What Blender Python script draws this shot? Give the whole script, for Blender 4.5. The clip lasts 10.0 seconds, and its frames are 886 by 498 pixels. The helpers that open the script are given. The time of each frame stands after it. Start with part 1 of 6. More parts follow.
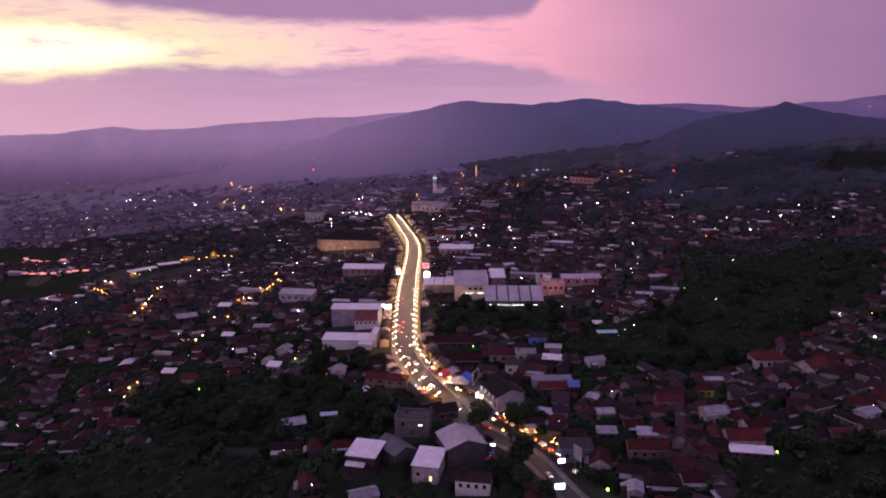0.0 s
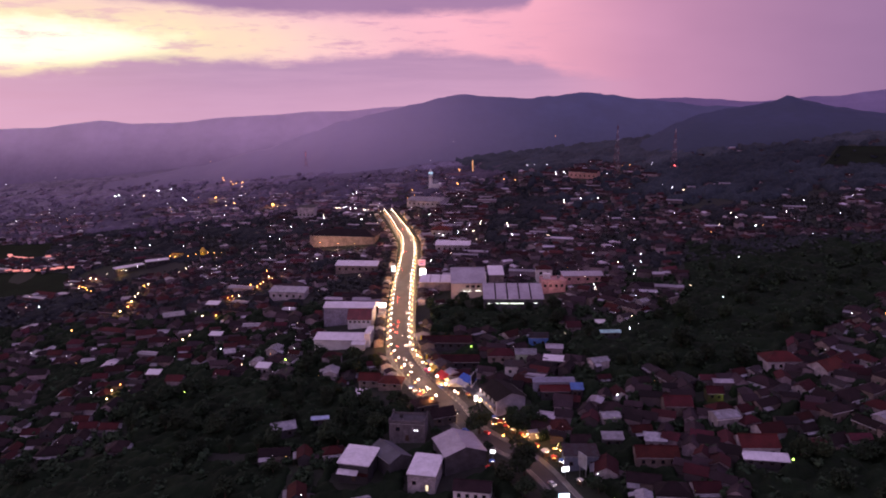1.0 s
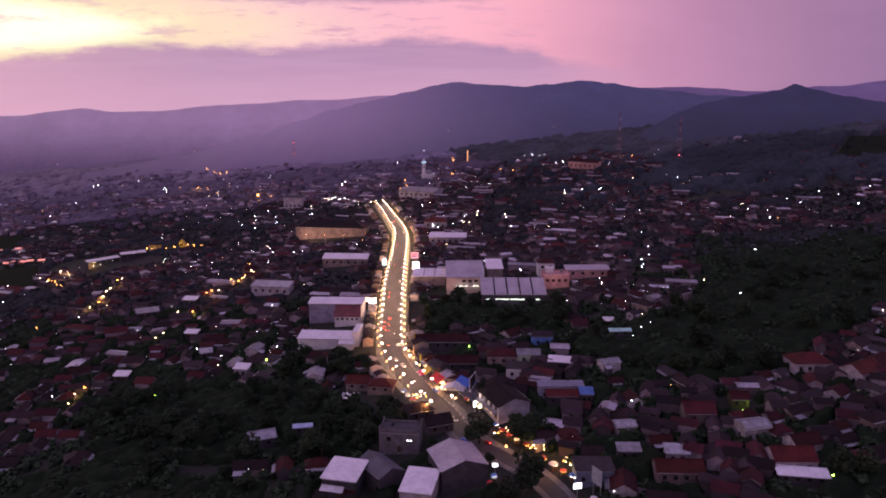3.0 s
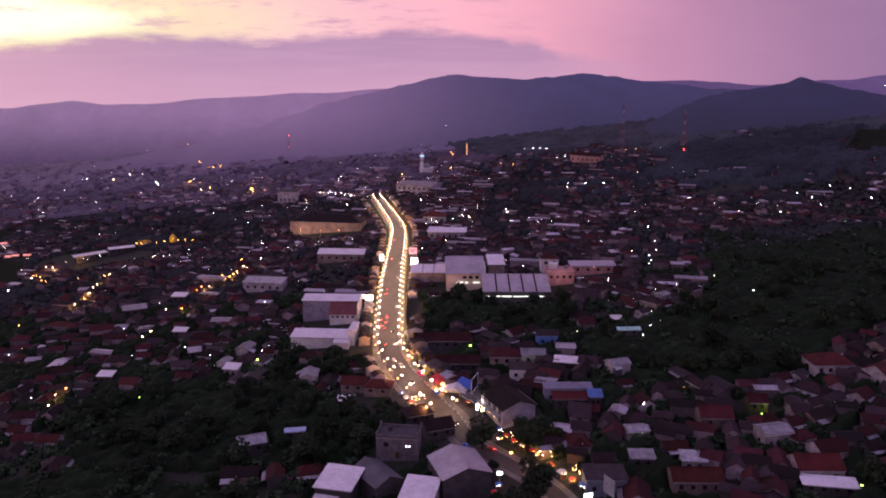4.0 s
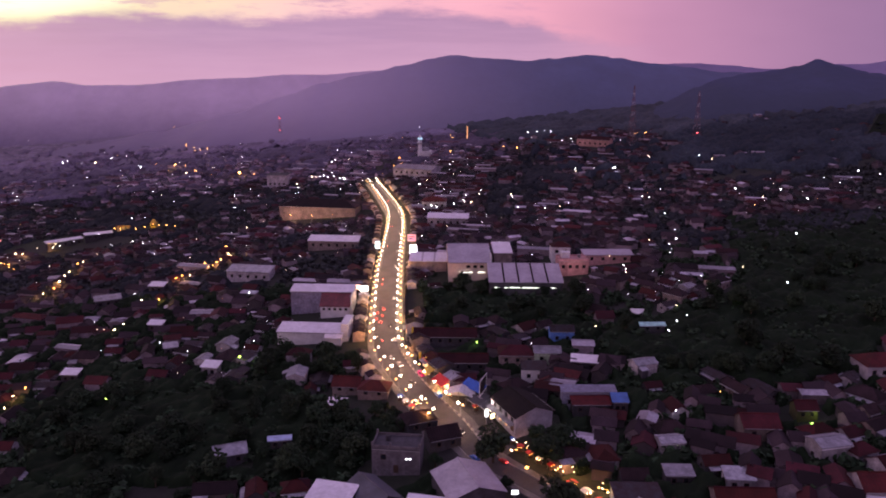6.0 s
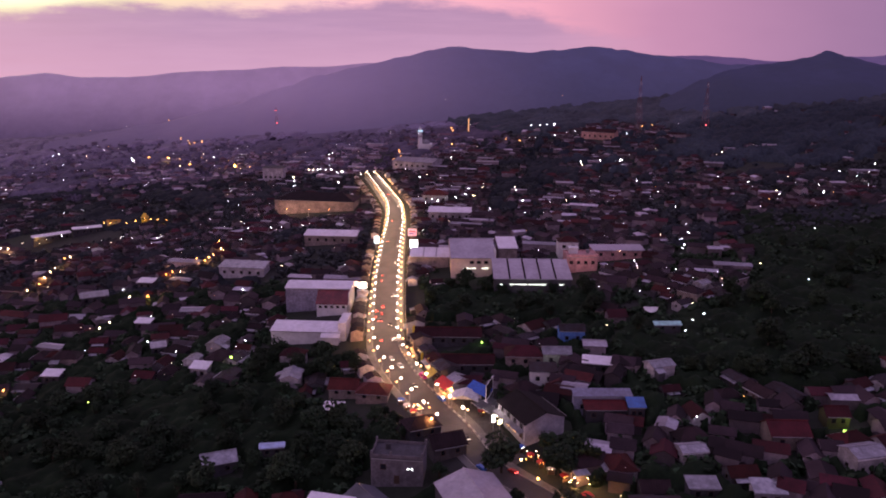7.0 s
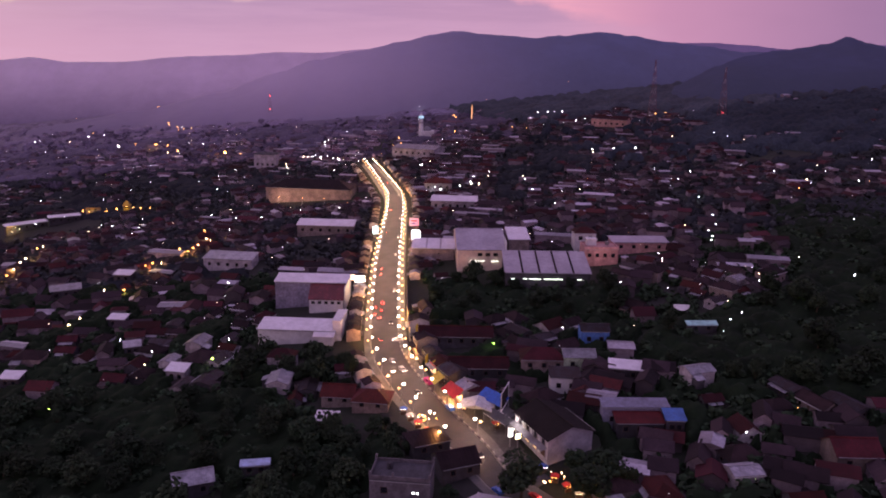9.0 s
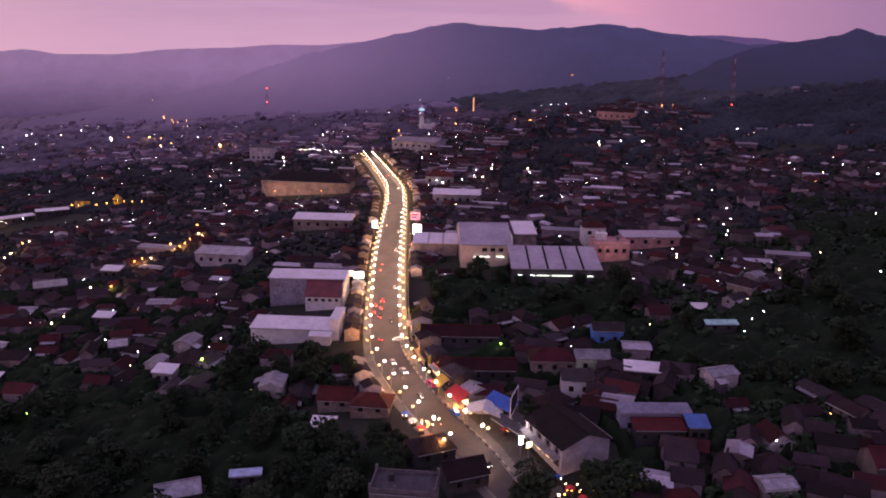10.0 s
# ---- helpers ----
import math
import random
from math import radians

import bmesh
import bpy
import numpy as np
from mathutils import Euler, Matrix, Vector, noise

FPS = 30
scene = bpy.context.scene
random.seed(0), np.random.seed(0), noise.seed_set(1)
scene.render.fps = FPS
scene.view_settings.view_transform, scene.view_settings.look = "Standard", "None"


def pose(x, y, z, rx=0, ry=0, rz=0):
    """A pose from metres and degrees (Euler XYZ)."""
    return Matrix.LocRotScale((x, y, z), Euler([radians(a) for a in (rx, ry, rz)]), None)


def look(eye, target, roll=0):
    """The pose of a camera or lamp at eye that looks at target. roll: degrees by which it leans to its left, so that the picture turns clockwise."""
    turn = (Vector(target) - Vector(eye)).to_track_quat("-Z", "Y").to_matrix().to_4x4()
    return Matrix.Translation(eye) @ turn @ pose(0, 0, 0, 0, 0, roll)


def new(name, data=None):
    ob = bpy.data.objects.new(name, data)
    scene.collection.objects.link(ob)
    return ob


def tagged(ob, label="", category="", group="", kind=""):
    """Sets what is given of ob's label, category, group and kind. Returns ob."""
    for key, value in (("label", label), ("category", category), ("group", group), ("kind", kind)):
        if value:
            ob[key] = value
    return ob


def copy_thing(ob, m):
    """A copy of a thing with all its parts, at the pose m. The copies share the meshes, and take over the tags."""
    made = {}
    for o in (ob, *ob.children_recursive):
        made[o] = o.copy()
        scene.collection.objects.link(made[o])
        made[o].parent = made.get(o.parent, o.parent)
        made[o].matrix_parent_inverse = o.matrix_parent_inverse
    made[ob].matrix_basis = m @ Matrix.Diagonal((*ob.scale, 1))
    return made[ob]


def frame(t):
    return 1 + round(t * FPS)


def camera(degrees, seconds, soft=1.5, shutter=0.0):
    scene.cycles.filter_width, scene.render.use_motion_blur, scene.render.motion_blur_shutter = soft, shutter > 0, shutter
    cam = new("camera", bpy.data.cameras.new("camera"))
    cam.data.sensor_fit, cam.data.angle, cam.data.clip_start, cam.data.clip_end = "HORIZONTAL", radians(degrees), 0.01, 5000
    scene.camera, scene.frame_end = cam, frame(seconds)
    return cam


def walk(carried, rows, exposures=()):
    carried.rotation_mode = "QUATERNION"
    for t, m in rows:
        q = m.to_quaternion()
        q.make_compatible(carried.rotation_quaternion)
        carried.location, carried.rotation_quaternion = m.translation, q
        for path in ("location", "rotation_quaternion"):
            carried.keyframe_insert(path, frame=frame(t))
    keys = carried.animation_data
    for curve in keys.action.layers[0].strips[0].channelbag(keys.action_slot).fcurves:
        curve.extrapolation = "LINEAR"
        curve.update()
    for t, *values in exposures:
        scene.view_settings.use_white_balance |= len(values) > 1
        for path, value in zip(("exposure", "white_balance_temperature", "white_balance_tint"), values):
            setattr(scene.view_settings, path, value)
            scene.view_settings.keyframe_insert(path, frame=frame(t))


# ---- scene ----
import collections

cam = camera(60.0, 10.0, soft=1.9)
METRES, EYE, TILT, LEAN, TURN = 150.0, 165.53, -12.0, 0.5, 0.0
ROWS = [
    (0.0, -0.0000, 0.0000, -0.0000, 0.000, 0.000, 0.000),
    (0.5, -0.0026, 0.0500, 0.0005, -0.181, -0.133, -0.005),
    (1.0, -0.0055, 0.1001, -0.0010, -0.376, -0.251, -0.032),
    (1.5, -0.0074, 0.1496, -0.0032, -0.550, -0.349, -0.069),
    (2.0, -0.0088, 0.1981, -0.0058, -0.706, -0.414, -0.044),
    (2.5, -0.0123, 0.2463, -0.0108, -0.878, -0.487, -0.119),
    (4.0, -0.0237, 0.3977, -0.0231, -1.272, -0.795, -0.299),
    (4.5, -0.0281, 0.4504, -0.0272, -1.393, -0.951, -0.383),
    (5.0, -0.0318, 0.5032, -0.0308, -1.471, -1.154, -0.469),
    (5.5, -0.0369, 0.5556, -0.0341, -1.592, -1.343, -0.541),
    (7.0, -0.0489, 0.7115, -0.0449, -1.793, -1.764, -0.672),
    (7.5, -0.0537, 0.7605, -0.0481, -1.865, -1.885, -0.740),
    (8.0, -0.0578, 0.8098, -0.0531, -1.931, -1.969, -0.841),
    (8.5, -0.0614, 0.8565, -0.0577, -1.970, -2.049, -0.944),
    (9.0, -0.0654, 0.9032, -0.0635, -2.037, -2.095, -1.000),
    (9.5, -0.0692, 0.9496, -0.0680, -2.087, -2.205, -1.045),
    (10.0, -0.0722, 0.9947, -0.0726, -2.129, -2.306, -1.075),
]
walk(cam, [(t, pose(0, 0, EYE, TILT, LEAN, TURN) @ pose(METRES * x, METRES * y, METRES * z, 90 + pitch, roll, yaw)) for t, x, y, z, yaw, pitch, roll in ROWS])

# ---- sky, sun and world ----
SLOPE_X, SLOPE_Y = 0.10104, 0.11048      # the town lies on a foothill that rises ahead and to the right
HORIZON = 985.0
rng = random.Random(7)


class Graph:
    """Short hand for node trees."""

    def __init__(self, tree):
        self.tree = tree

    def node(self, kind, **settings):
        n = self.tree.nodes.new(kind)
        for key, value in settings.items():
            setattr(n, key, value)
        return n

    def put(self, socket, value):
        if isinstance(value, bpy.types.NodeSocket):
            self.tree.links.new(value, socket)
        else:
            socket.default_value = value

    def math(self, op, a, b=0.0, c=0.0, clamp=False):
        n = self.node("ShaderNodeMath", operation=op, use_clamp=clamp)
        for i, v in enumerate((a, b, c)):
            self.put(n.inputs[i], v)
        return n.outputs[0]

    def smooth(self, x, lo, hi, a=0.0, b=1.0):
        n = self.node("ShaderNodeMapRange", interpolation_type="SMOOTHSTEP")
        for i, v in enumerate((x, lo, hi, a, b)):
            self.put(n.inputs[i], v)
        return n.outputs[0]

    def ramp(self, x, stops, mode="LINEAR"):
        n = self.node("ShaderNodeValToRGB")
        n.color_ramp.interpolation = mode
        while len(n.color_ramp.elements) < len(stops):
            n.color_ramp.elements.new(0.5)
        for e, (at, colour) in zip(n.color_ramp.elements, stops):
            e.position, e.color = at, (*colour, 1) if len(colour) == 3 else colour
        self.put(n.inputs[0], x)
        return n.outputs[0]

    def mix(self, fac, a, b, blend="MIX"):
        n = self.node("ShaderNodeMix", data_type="RGBA", blend_type=blend)
        self.put(n.inputs[0], fac)
        for i, v in ((6, a), (7, b)):
            self.put(n.inputs[i], (*v, 1) if isinstance(v, tuple) and len(v) == 3 else v)
        return n.outputs[2]

    def noise(self, vector, scale, detail=4.0, rough=0.55):
        n = self.node("ShaderNodeTexNoise")
        if vector is not None:
            self.put(n.inputs["Vector"], vector)
        n.inputs["Scale"].default_value, n.inputs["Detail"].default_value, n.inputs["Roughness"].default_value = scale, detail, rough
        return n.outputs["Fac"]


def dusk_sky(g, way):
    """The colour of the evening sky in the direction way: a pink dusk with an after-glow low on one side and two banks of cloud."""
    sep = g.node("ShaderNodeSeparateXYZ")
    g.put(sep.inputs[0], way)
    x, y, z = sep.outputs
    az = g.math("MULTIPLY", g.math("ARCTAN2", x, y), 57.2958)
    flat = g.math("SQRT", g.math("ADD", g.math("MULTIPLY", x, x), g.math("MULTIPLY", y, y)))
    el = g.math("MULTIPLY", g.math("ARCTAN2", z, flat), 57.2958)
    place = g.node("ShaderNodeCombineXYZ")
    g.put(place.inputs[0], g.math("MULTIPLY", az, 0.35))
    g.put(place.inputs[1], el)
    rag = g.math("SUBTRACT", g.noise(place.outputs[0], 0.7, 6.0, 0.6), 0.5)
    soft = g.math("SUBTRACT", g.noise(place.outputs[0], 0.22, 3.0), 0.5)
    side = g.smooth(az, -34.0, 34.0)
    clear = g.ramp(side, [(0.0, (1.0, 0.66, 0.69)), (0.3, (1.0, 0.56, 0.65)), (0.55, (1.0, 0.48, 0.59)), (0.66, (0.90, 0.41, 0.54)), (0.8, (0.61, 0.29, 0.46)), (1.0, (0.33, 0.185, 0.35))])
    high = g.smooth(el, 6.0, 40.0)
    clear = g.mix(high, clear, (0.40, 0.33, 0.60))
    # after-glow
    gx = g.math("DIVIDE", g.math("ADD", az, 30.0), 19.0)
    gy = g.math("DIVIDE", g.math("SUBTRACT", el, g.math("ADD", 2.6, g.math("MULTIPLY", rag, 1.2))), 2.6)
    far = g.math("ADD", g.math("MULTIPLY", gx, gx), g.math("MULTIPLY", gy, gy))
    glow = g.math("EXPONENT", g.math("MULTIPLY", far, -1.0))
    colour = g.mix(g.smooth(glow, 0.05, 0.5), clear, (1.0, 0.72, 0.56))
    colour = g.mix(g.smooth(g.math("ADD", glow, g.math("MULTIPLY", rag, 0.5)), 0.36, 0.85), colour, (1.0, 0.89, 0.55))
    colour = g.mix(g.smooth(g.math("ADD", glow, g.math("MULTIPLY", rag, 0.3)), 0.6, 0.9), colour, (1.3, 1.25, 0.95))
    # small torn clouds in the bright part
    torn = g.node("ShaderNodeCombineXYZ")
    g.put(torn.inputs[0], g.math("MULTIPLY", az, 0.22))
    g.put(torn.inputs[1], g.math("MULTIPLY", el, 1.3))
    wisps = g.smooth(g.noise(torn.outputs[0], 1.1, 7.0, 0.66), 0.50, 0.66)
    wisps = g.math("MULTIPLY", wisps, g.smooth(az, 16.0, -6.0, 0.0, 0.7))
    colour = g.mix(wisps, colour, g.mix(g.smooth(az, -28.0, -4.0), (0.86, 0.52, 0.56), (0.62, 0.32, 0.50)))
    # low bank of cloud: its upper edge over the azimuth
    u = g.math("DIVIDE", g.math("ADD", az, 32.0), 64.0, clamp=True)
    edge = g.ramp(u, [(0.0, (0.14,) * 3), (0.10, (0.18,) * 3), (0.17, (0.40,) * 3), (0.30, (0.37,) * 3), (0.42, (0.44,) * 3), (0.47, (0.56,) * 3),
                      (0.53, (0.46,) * 3), (0.60, (0.38,) * 3), (0.645, (0.16,) * 3), (0.69, (0.02,) * 3), (1.0, (0.0,) * 3)], "EASE")
    edge = g.math("MULTIPLY", edge, 4.0)
    edge = g.math("ADD", edge, g.math("MULTIPLY", rag, 2.2))
    low = g.smooth(g.math("SUBTRACT", edge, el), -0.35, 0.6)
    fade = g.smooth(u, 0.60, 0.76, 1.0, 0.0)
    low = g.math("MULTIPLY", low, g.math("MULTIPLY", fade, 0.93))
    bank = g.mix(g.smooth(g.math("ADD", el, g.math("MULTIPLY", soft, 2.5)), -2.6, 1.4), (0.64, 0.355, 0.54), (0.46, 0.27, 0.45))
    bank = g.mix(g.smooth(az, -12.0, -31.0, 0.0, 0.45), bank, (0.82, 0.42, 0.53))
    streaks = g.node("ShaderNodeCombineXYZ")
    g.put(streaks.inputs[0], g.math("MULTIPLY", az, 0.09))
    g.put(streaks.inputs[1], g.math("MULTIPLY", el, 1.5))
    bank = g.mix(g.smooth(g.noise(streaks.outputs[0], 1.0, 5.0, 0.6), 0.35, 0.7, 0.0, 0.3), bank, (0.70, 0.40, 0.60))
    colour = g.mix(low, colour, bank)
    # high bank of cloud
    u2 = g.math("DIVIDE", g.math("ADD", az, 26.0), 34.0, clamp=True)
    edge2 = g.ramp(u2, [(0.0, (0.95,) * 3), (0.12, (0.62,) * 3), (0.35, (0.38,) * 3), (0.6, (0.30,) * 3), (0.8, (0.38,) * 3), (0.93, (0.40,) * 3), (1.0, (1.0,) * 3)], "EASE")
    edge2 = g.math("ADD", g.math("MULTIPLY", edge2, 3.0), g.math("ADD", 3.45, g.math("MULTIPLY", rag, 1.2)))
    top = g.smooth(g.math("SUBTRACT", el, edge2), -0.4, 0.5)
    top = g.math("MULTIPLY", top, g.smooth(el, 9.0, 14.0, 0.92, 0.3))
    colour = g.mix(top, colour, (0.37, 0.21, 0.39))
    return g.mix(g.smooth(soft, -0.2, 0.2), g.mix(1.0, colour, (0.93, 0.93, 0.94), "MULTIPLY"), colour)


world = bpy.data.worlds.new("world")
scene.world = world
world.use_nodes = True
world.node_tree.nodes.clear()
wg = Graph(world.node_tree)
coords = wg.node("ShaderNodeTexCoord")
sky_light = wg.node("ShaderNodeBackground")
wg.put(sky_light.inputs[0], dusk_sky(wg, coords.outputs["Generated"]))
sky_light.inputs[1].default_value = 1.12
wg.put(wg.node("ShaderNodeOutputWorld").inputs[0], sky_light.outputs[0])

sun = new("sun", bpy.data.lights.new("sun", "SUN"))
sun.data.energy, sun.data.angle, sun.data.color = 0.22, radians(30), (1.0, 0.62, 0.58)
sun.matrix_world = look((-520, 700, 260), (0, 300, 30))
scene.view_settings.exposure = 0.0

# ---- materials ----


def material(name, colour, rough=0.8, metal=0.0, spread=0.35, grain=1.2, patch=0.08, bump=0.15, other=None, vary=0.0, island=0.0, emit=None, strength=0.0, ribs=None, shine=0.5):
    """A surface with grain and larger patches; vary: change from thing to thing; island: from piece to piece; ribs: folds across x, in metres."""
    m = bpy.data.materials.new(name)
    m.use_nodes = True
    t = Graph(m.node_tree)
    bsdf = m.node_tree.nodes["Principled BSDF"]
    where = t.node("ShaderNodeTexCoord").outputs["Object"]
    fine, wide = t.noise(where, grain, 6.0, 0.65), t.noise(where, patch, 3.0)
    c = t.mix(t.smooth(wide, 0.35, 0.65), colour, other or tuple(v * (1 - spread) for v in colour))
    dark = t.smooth(fine, 0.3, 0.7, 1 - spread, 1 + spread * 0.5)
    tint = t.node("ShaderNodeCombineXYZ")
    for i in range(3):
        t.put(tint.inputs[i], dark)
    c = t.mix(1.0, c, tint.outputs[0], "MULTIPLY")
    for amount, source in ((vary, ("ShaderNodeObjectInfo", "Random")), (island, ("ShaderNodeNewGeometry", "Random Per Island"))):
        if amount:
            chance = t.node(source[0]).outputs[source[1]]
            hue = t.node("ShaderNodeHueSaturation")
            t.put(hue.inputs["Value"], t.smooth(chance, 0.0, 1.0, 1 - amount, 1 + amount))
            t.put(hue.inputs["Hue"], t.smooth(t.math("FRACT", t.math("MULTIPLY", chance, 7.3)), 0.0, 1.0, 0.485, 0.515))
            t.put(hue.inputs["Color"], c)
            c = hue.outputs[0]
    t.put(bsdf.inputs["Base Color"], c)
    t.put(bsdf.inputs["Roughness"], t.smooth(fine, 0.3, 0.7, max(0.05, rough - 0.1), min(1.0, rough + 0.1)))
    bsdf.inputs["Metallic"].default_value, bsdf.inputs["Specular IOR Level"].default_value = metal, shine
    height = fine
    if ribs:
        sep = t.node("ShaderNodeSeparateXYZ")
        t.put(sep.inputs[0], where)
        height = t.math("ADD", t.math("MULTIPLY", fine, 0.4), t.math("SINE", t.math("MULTIPLY", sep.outputs[0], 6.2832 / ribs)))
    relief = t.node("ShaderNodeBump")
    relief.inputs["Strength"].default_value, relief.inputs["Distance"].default_value = bump, 0.1
    t.put(relief.inputs["Height"], height)
    t.put(bsdf.inputs["Normal"], relief.outputs[0])
    if emit:
        bsdf.inputs["Emission Color"].default_value, bsdf.inputs["Emission Strength"].default_value = (*emit, 1), strength
    return m


def lamp_material(name, colour, strength):
    return material(name, (0.8, 0.78, 0.72), 0.4, bump=0.0, emit=colour, strength=strength)


SOIL = material("dark_earth_and_scrub", (0.031, 0.031, 0.028), 0.95, grain=0.5, patch=0.03, bump=0.5, other=(0.024, 0.031, 0.019), shine=0.3)
# the earth turns violet towards the horizon: haze put into its colour
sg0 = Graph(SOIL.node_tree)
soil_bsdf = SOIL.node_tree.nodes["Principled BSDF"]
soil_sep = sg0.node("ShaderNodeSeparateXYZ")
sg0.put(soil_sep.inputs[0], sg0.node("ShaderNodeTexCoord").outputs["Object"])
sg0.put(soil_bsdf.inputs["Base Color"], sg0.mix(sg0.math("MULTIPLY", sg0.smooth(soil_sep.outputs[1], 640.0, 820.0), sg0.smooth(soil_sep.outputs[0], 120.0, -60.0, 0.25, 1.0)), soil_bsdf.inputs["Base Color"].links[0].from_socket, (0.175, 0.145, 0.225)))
FIELD = material("rice_field", (0.013, 0.021, 0.011), 0.95, grain=0.8, patch=0.05, bump=0.3, shine=0.06)
ASPHALT = material("asphalt", (0.062, 0.056, 0.062), 0.75, grain=2.0, patch=0.12, bump=0.1)
PAVING = material("concrete_paving", (0.17, 0.155, 0.15), 0.85, grain=2.5, patch=0.2, vary=0.1)
KERB = material("painted_kerb", (0.30, 0.29, 0.28), 0.8, grain=3.0)
LINE = material("road_paint", (0.38, 0.37, 0.35), 0.7, grain=4.0)
TILE_RED = material("red_roof_tile", (0.046, 0.008, 0.010), 0.85, grain=2.5, patch=0.25, vary=0.35, ribs=0.9, shine=0.22)
TILE_DARK = material("weathered_roof_tile", (0.026, 0.014, 0.018), 0.9, grain=2.5, patch=0.25, vary=0.4, ribs=0.9, shine=0.22)
ZINC = material("zinc_sheet", (0.30, 0.29, 0.34), 0.5, 0.15, grain=0.9, patch=0.3, vary=0.3, bump=0.25, ribs=0.5)
RUST = material("rusted_sheet", (0.036, 0.022, 0.025), 0.8, 0.05, grain=1.5, patch=0.4, vary=0.35, bump=0.25, ribs=0.5, other=(0.045, 0.040, 0.050), shine=0.22)
BLUE_SHEET = material("blue_sheet", (0.05, 0.14, 0.42), 0.55, grain=1.2, patch=0.3, ribs=0.5)
WHITE_WALL = material("white_plaster", (0.42, 0.38, 0.42), 0.85, grain=1.4, patch=0.3, vary=0.2)
CREAM_WALL = material("cream_plaster", (0.24, 0.19, 0.18), 0.85, grain=1.4, patch=0.3, vary=0.25)
GREY_WALL = material("bare_render", (0.058, 0.054, 0.066), 0.9, grain=1.4, patch=0.3, vary=0.3)
DARK_WALL = material("stained_concrete", (0.17, 0.15, 0.17), 0.9, grain=1.6, patch=0.35, vary=0.2)
WOOD = material("dark_wood", (0.10, 0.055, 0.035), 0.7, grain=3.0)
GLASS = material("dark_window_glass", (0.02, 0.022, 0.03), 0.12, bump=0.02)
STEEL = material("galvanised_steel", (0.35, 0.35, 0.36), 0.5, 0.8, grain=3.0)
# red muted towards grey: haze before the far masts put into the paint
RED_STEEL = material("haze_muted_red_steel", (0.22, 0.07, 0.08), 0.6, 0.2, grain=2.0)
BARK = material("bark", (0.07, 0.05, 0.035), 0.95, grain=4.0, bump=0.5, shine=0.3)
LEAF = material("dark_leaves", (0.026, 0.043, 0.022), 0.95, grain=1.0, patch=0.4, vary=0.3, island=0.3, bump=0.2, shine=0.2)
# darker than LEAF: the deep shade under the trees is put into this colour
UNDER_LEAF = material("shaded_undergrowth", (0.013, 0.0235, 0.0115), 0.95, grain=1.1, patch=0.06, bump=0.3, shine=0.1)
# FAR_ colours lean violet: haze of the middle distance put into them
FAR_LEAF = material("tree_crowns", (0.046, 0.052, 0.056), 0.95, grain=0.9, patch=0.1, island=0.45, bump=0.4, shine=0.3)
FAR_WALL = material("far_plaster", (0.20, 0.16, 0.19), 0.9, grain=0.8, patch=0.1, island=0.7)
FAR_RED = material("far_red_tile", (0.055, 0.012, 0.017), 0.85, grain=1.2, patch=0.1, island=0.5, shine=0.22)
FAR_DARK = material("far_weathered_tile", (0.034, 0.021, 0.028), 0.85, grain=1.2, patch=0.1, island=0.6, shine=0.22)
FAR_ZINC = material("far_zinc_sheet", (0.40, 0.37, 0.45), 0.5, 0.1, grain=0.8, patch=0.1, island=0.4)
# blue in the forest leaves stands for haze over the slope
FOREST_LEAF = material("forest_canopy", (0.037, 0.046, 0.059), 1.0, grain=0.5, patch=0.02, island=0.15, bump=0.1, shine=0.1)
# violet tone of the groves stands for haze as well
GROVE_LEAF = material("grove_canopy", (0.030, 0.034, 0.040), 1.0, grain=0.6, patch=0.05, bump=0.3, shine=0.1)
# paler copy of the forest colour: more haze put in near the hills
SLOPE_LEAF = material("haze_tinted_slope_canopy", (0.056, 0.068, 0.084), 1.0, grain=0.9, patch=0.03, island=0.12, bump=0.1, shine=0.3)
# HAZE_ and FAINT_ sets: evening haze put into the base colours, more with distance
HAZE_LEAF = material("haze_tinted_tree_crowns", (0.112, 0.092, 0.143), 1.0, grain=0.9, patch=0.03, island=0.15, bump=0.1, shine=0.3)
HAZE_WALL = material("haze_tinted_plaster", (0.38, 0.30, 0.38), 0.9, grain=0.8, patch=0.1, island=0.6)
HAZE_RED = material("haze_tinted_red_tile", (0.115, 0.056, 0.080), 0.9, grain=1.2, patch=0.1, island=0.3)
HAZE_DARK = material("haze_tinted_weathered_tile", (0.082, 0.065, 0.102), 0.9, grain=1.2, patch=0.1, island=0.2)
HAZE_ZINC = material("haze_tinted_zinc_sheet", (0.46, 0.42, 0.52), 0.5, 0.1, grain=0.8, patch=0.1, island=0.35)
FAINT_LEAF = material("haze_paled_tree_crowns", (0.235, 0.195, 0.295), 0.95, grain=0.9, patch=0.1, island=0.1, bump=0.1, shine=0.3)
FAINT_WALL = material("haze_paled_plaster", (0.28, 0.23, 0.32), 0.9, grain=0.8, patch=0.1, island=0.3)
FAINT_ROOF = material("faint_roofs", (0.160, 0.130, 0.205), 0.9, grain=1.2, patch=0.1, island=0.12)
CANVAS = material("white_canvas", (0.72, 0.70, 0.70), 0.8, grain=1.5)
RED_CANVAS = material("red_canvas", (0.60, 0.03, 0.04), 0.75, grain=1.5)
BLUE_CANVAS = material("blue_tarpaulin", (0.03, 0.12, 0.55), 0.6, grain=1.5)
RUBBER = material("rubber", (0.02, 0.02, 0.02), 0.9)
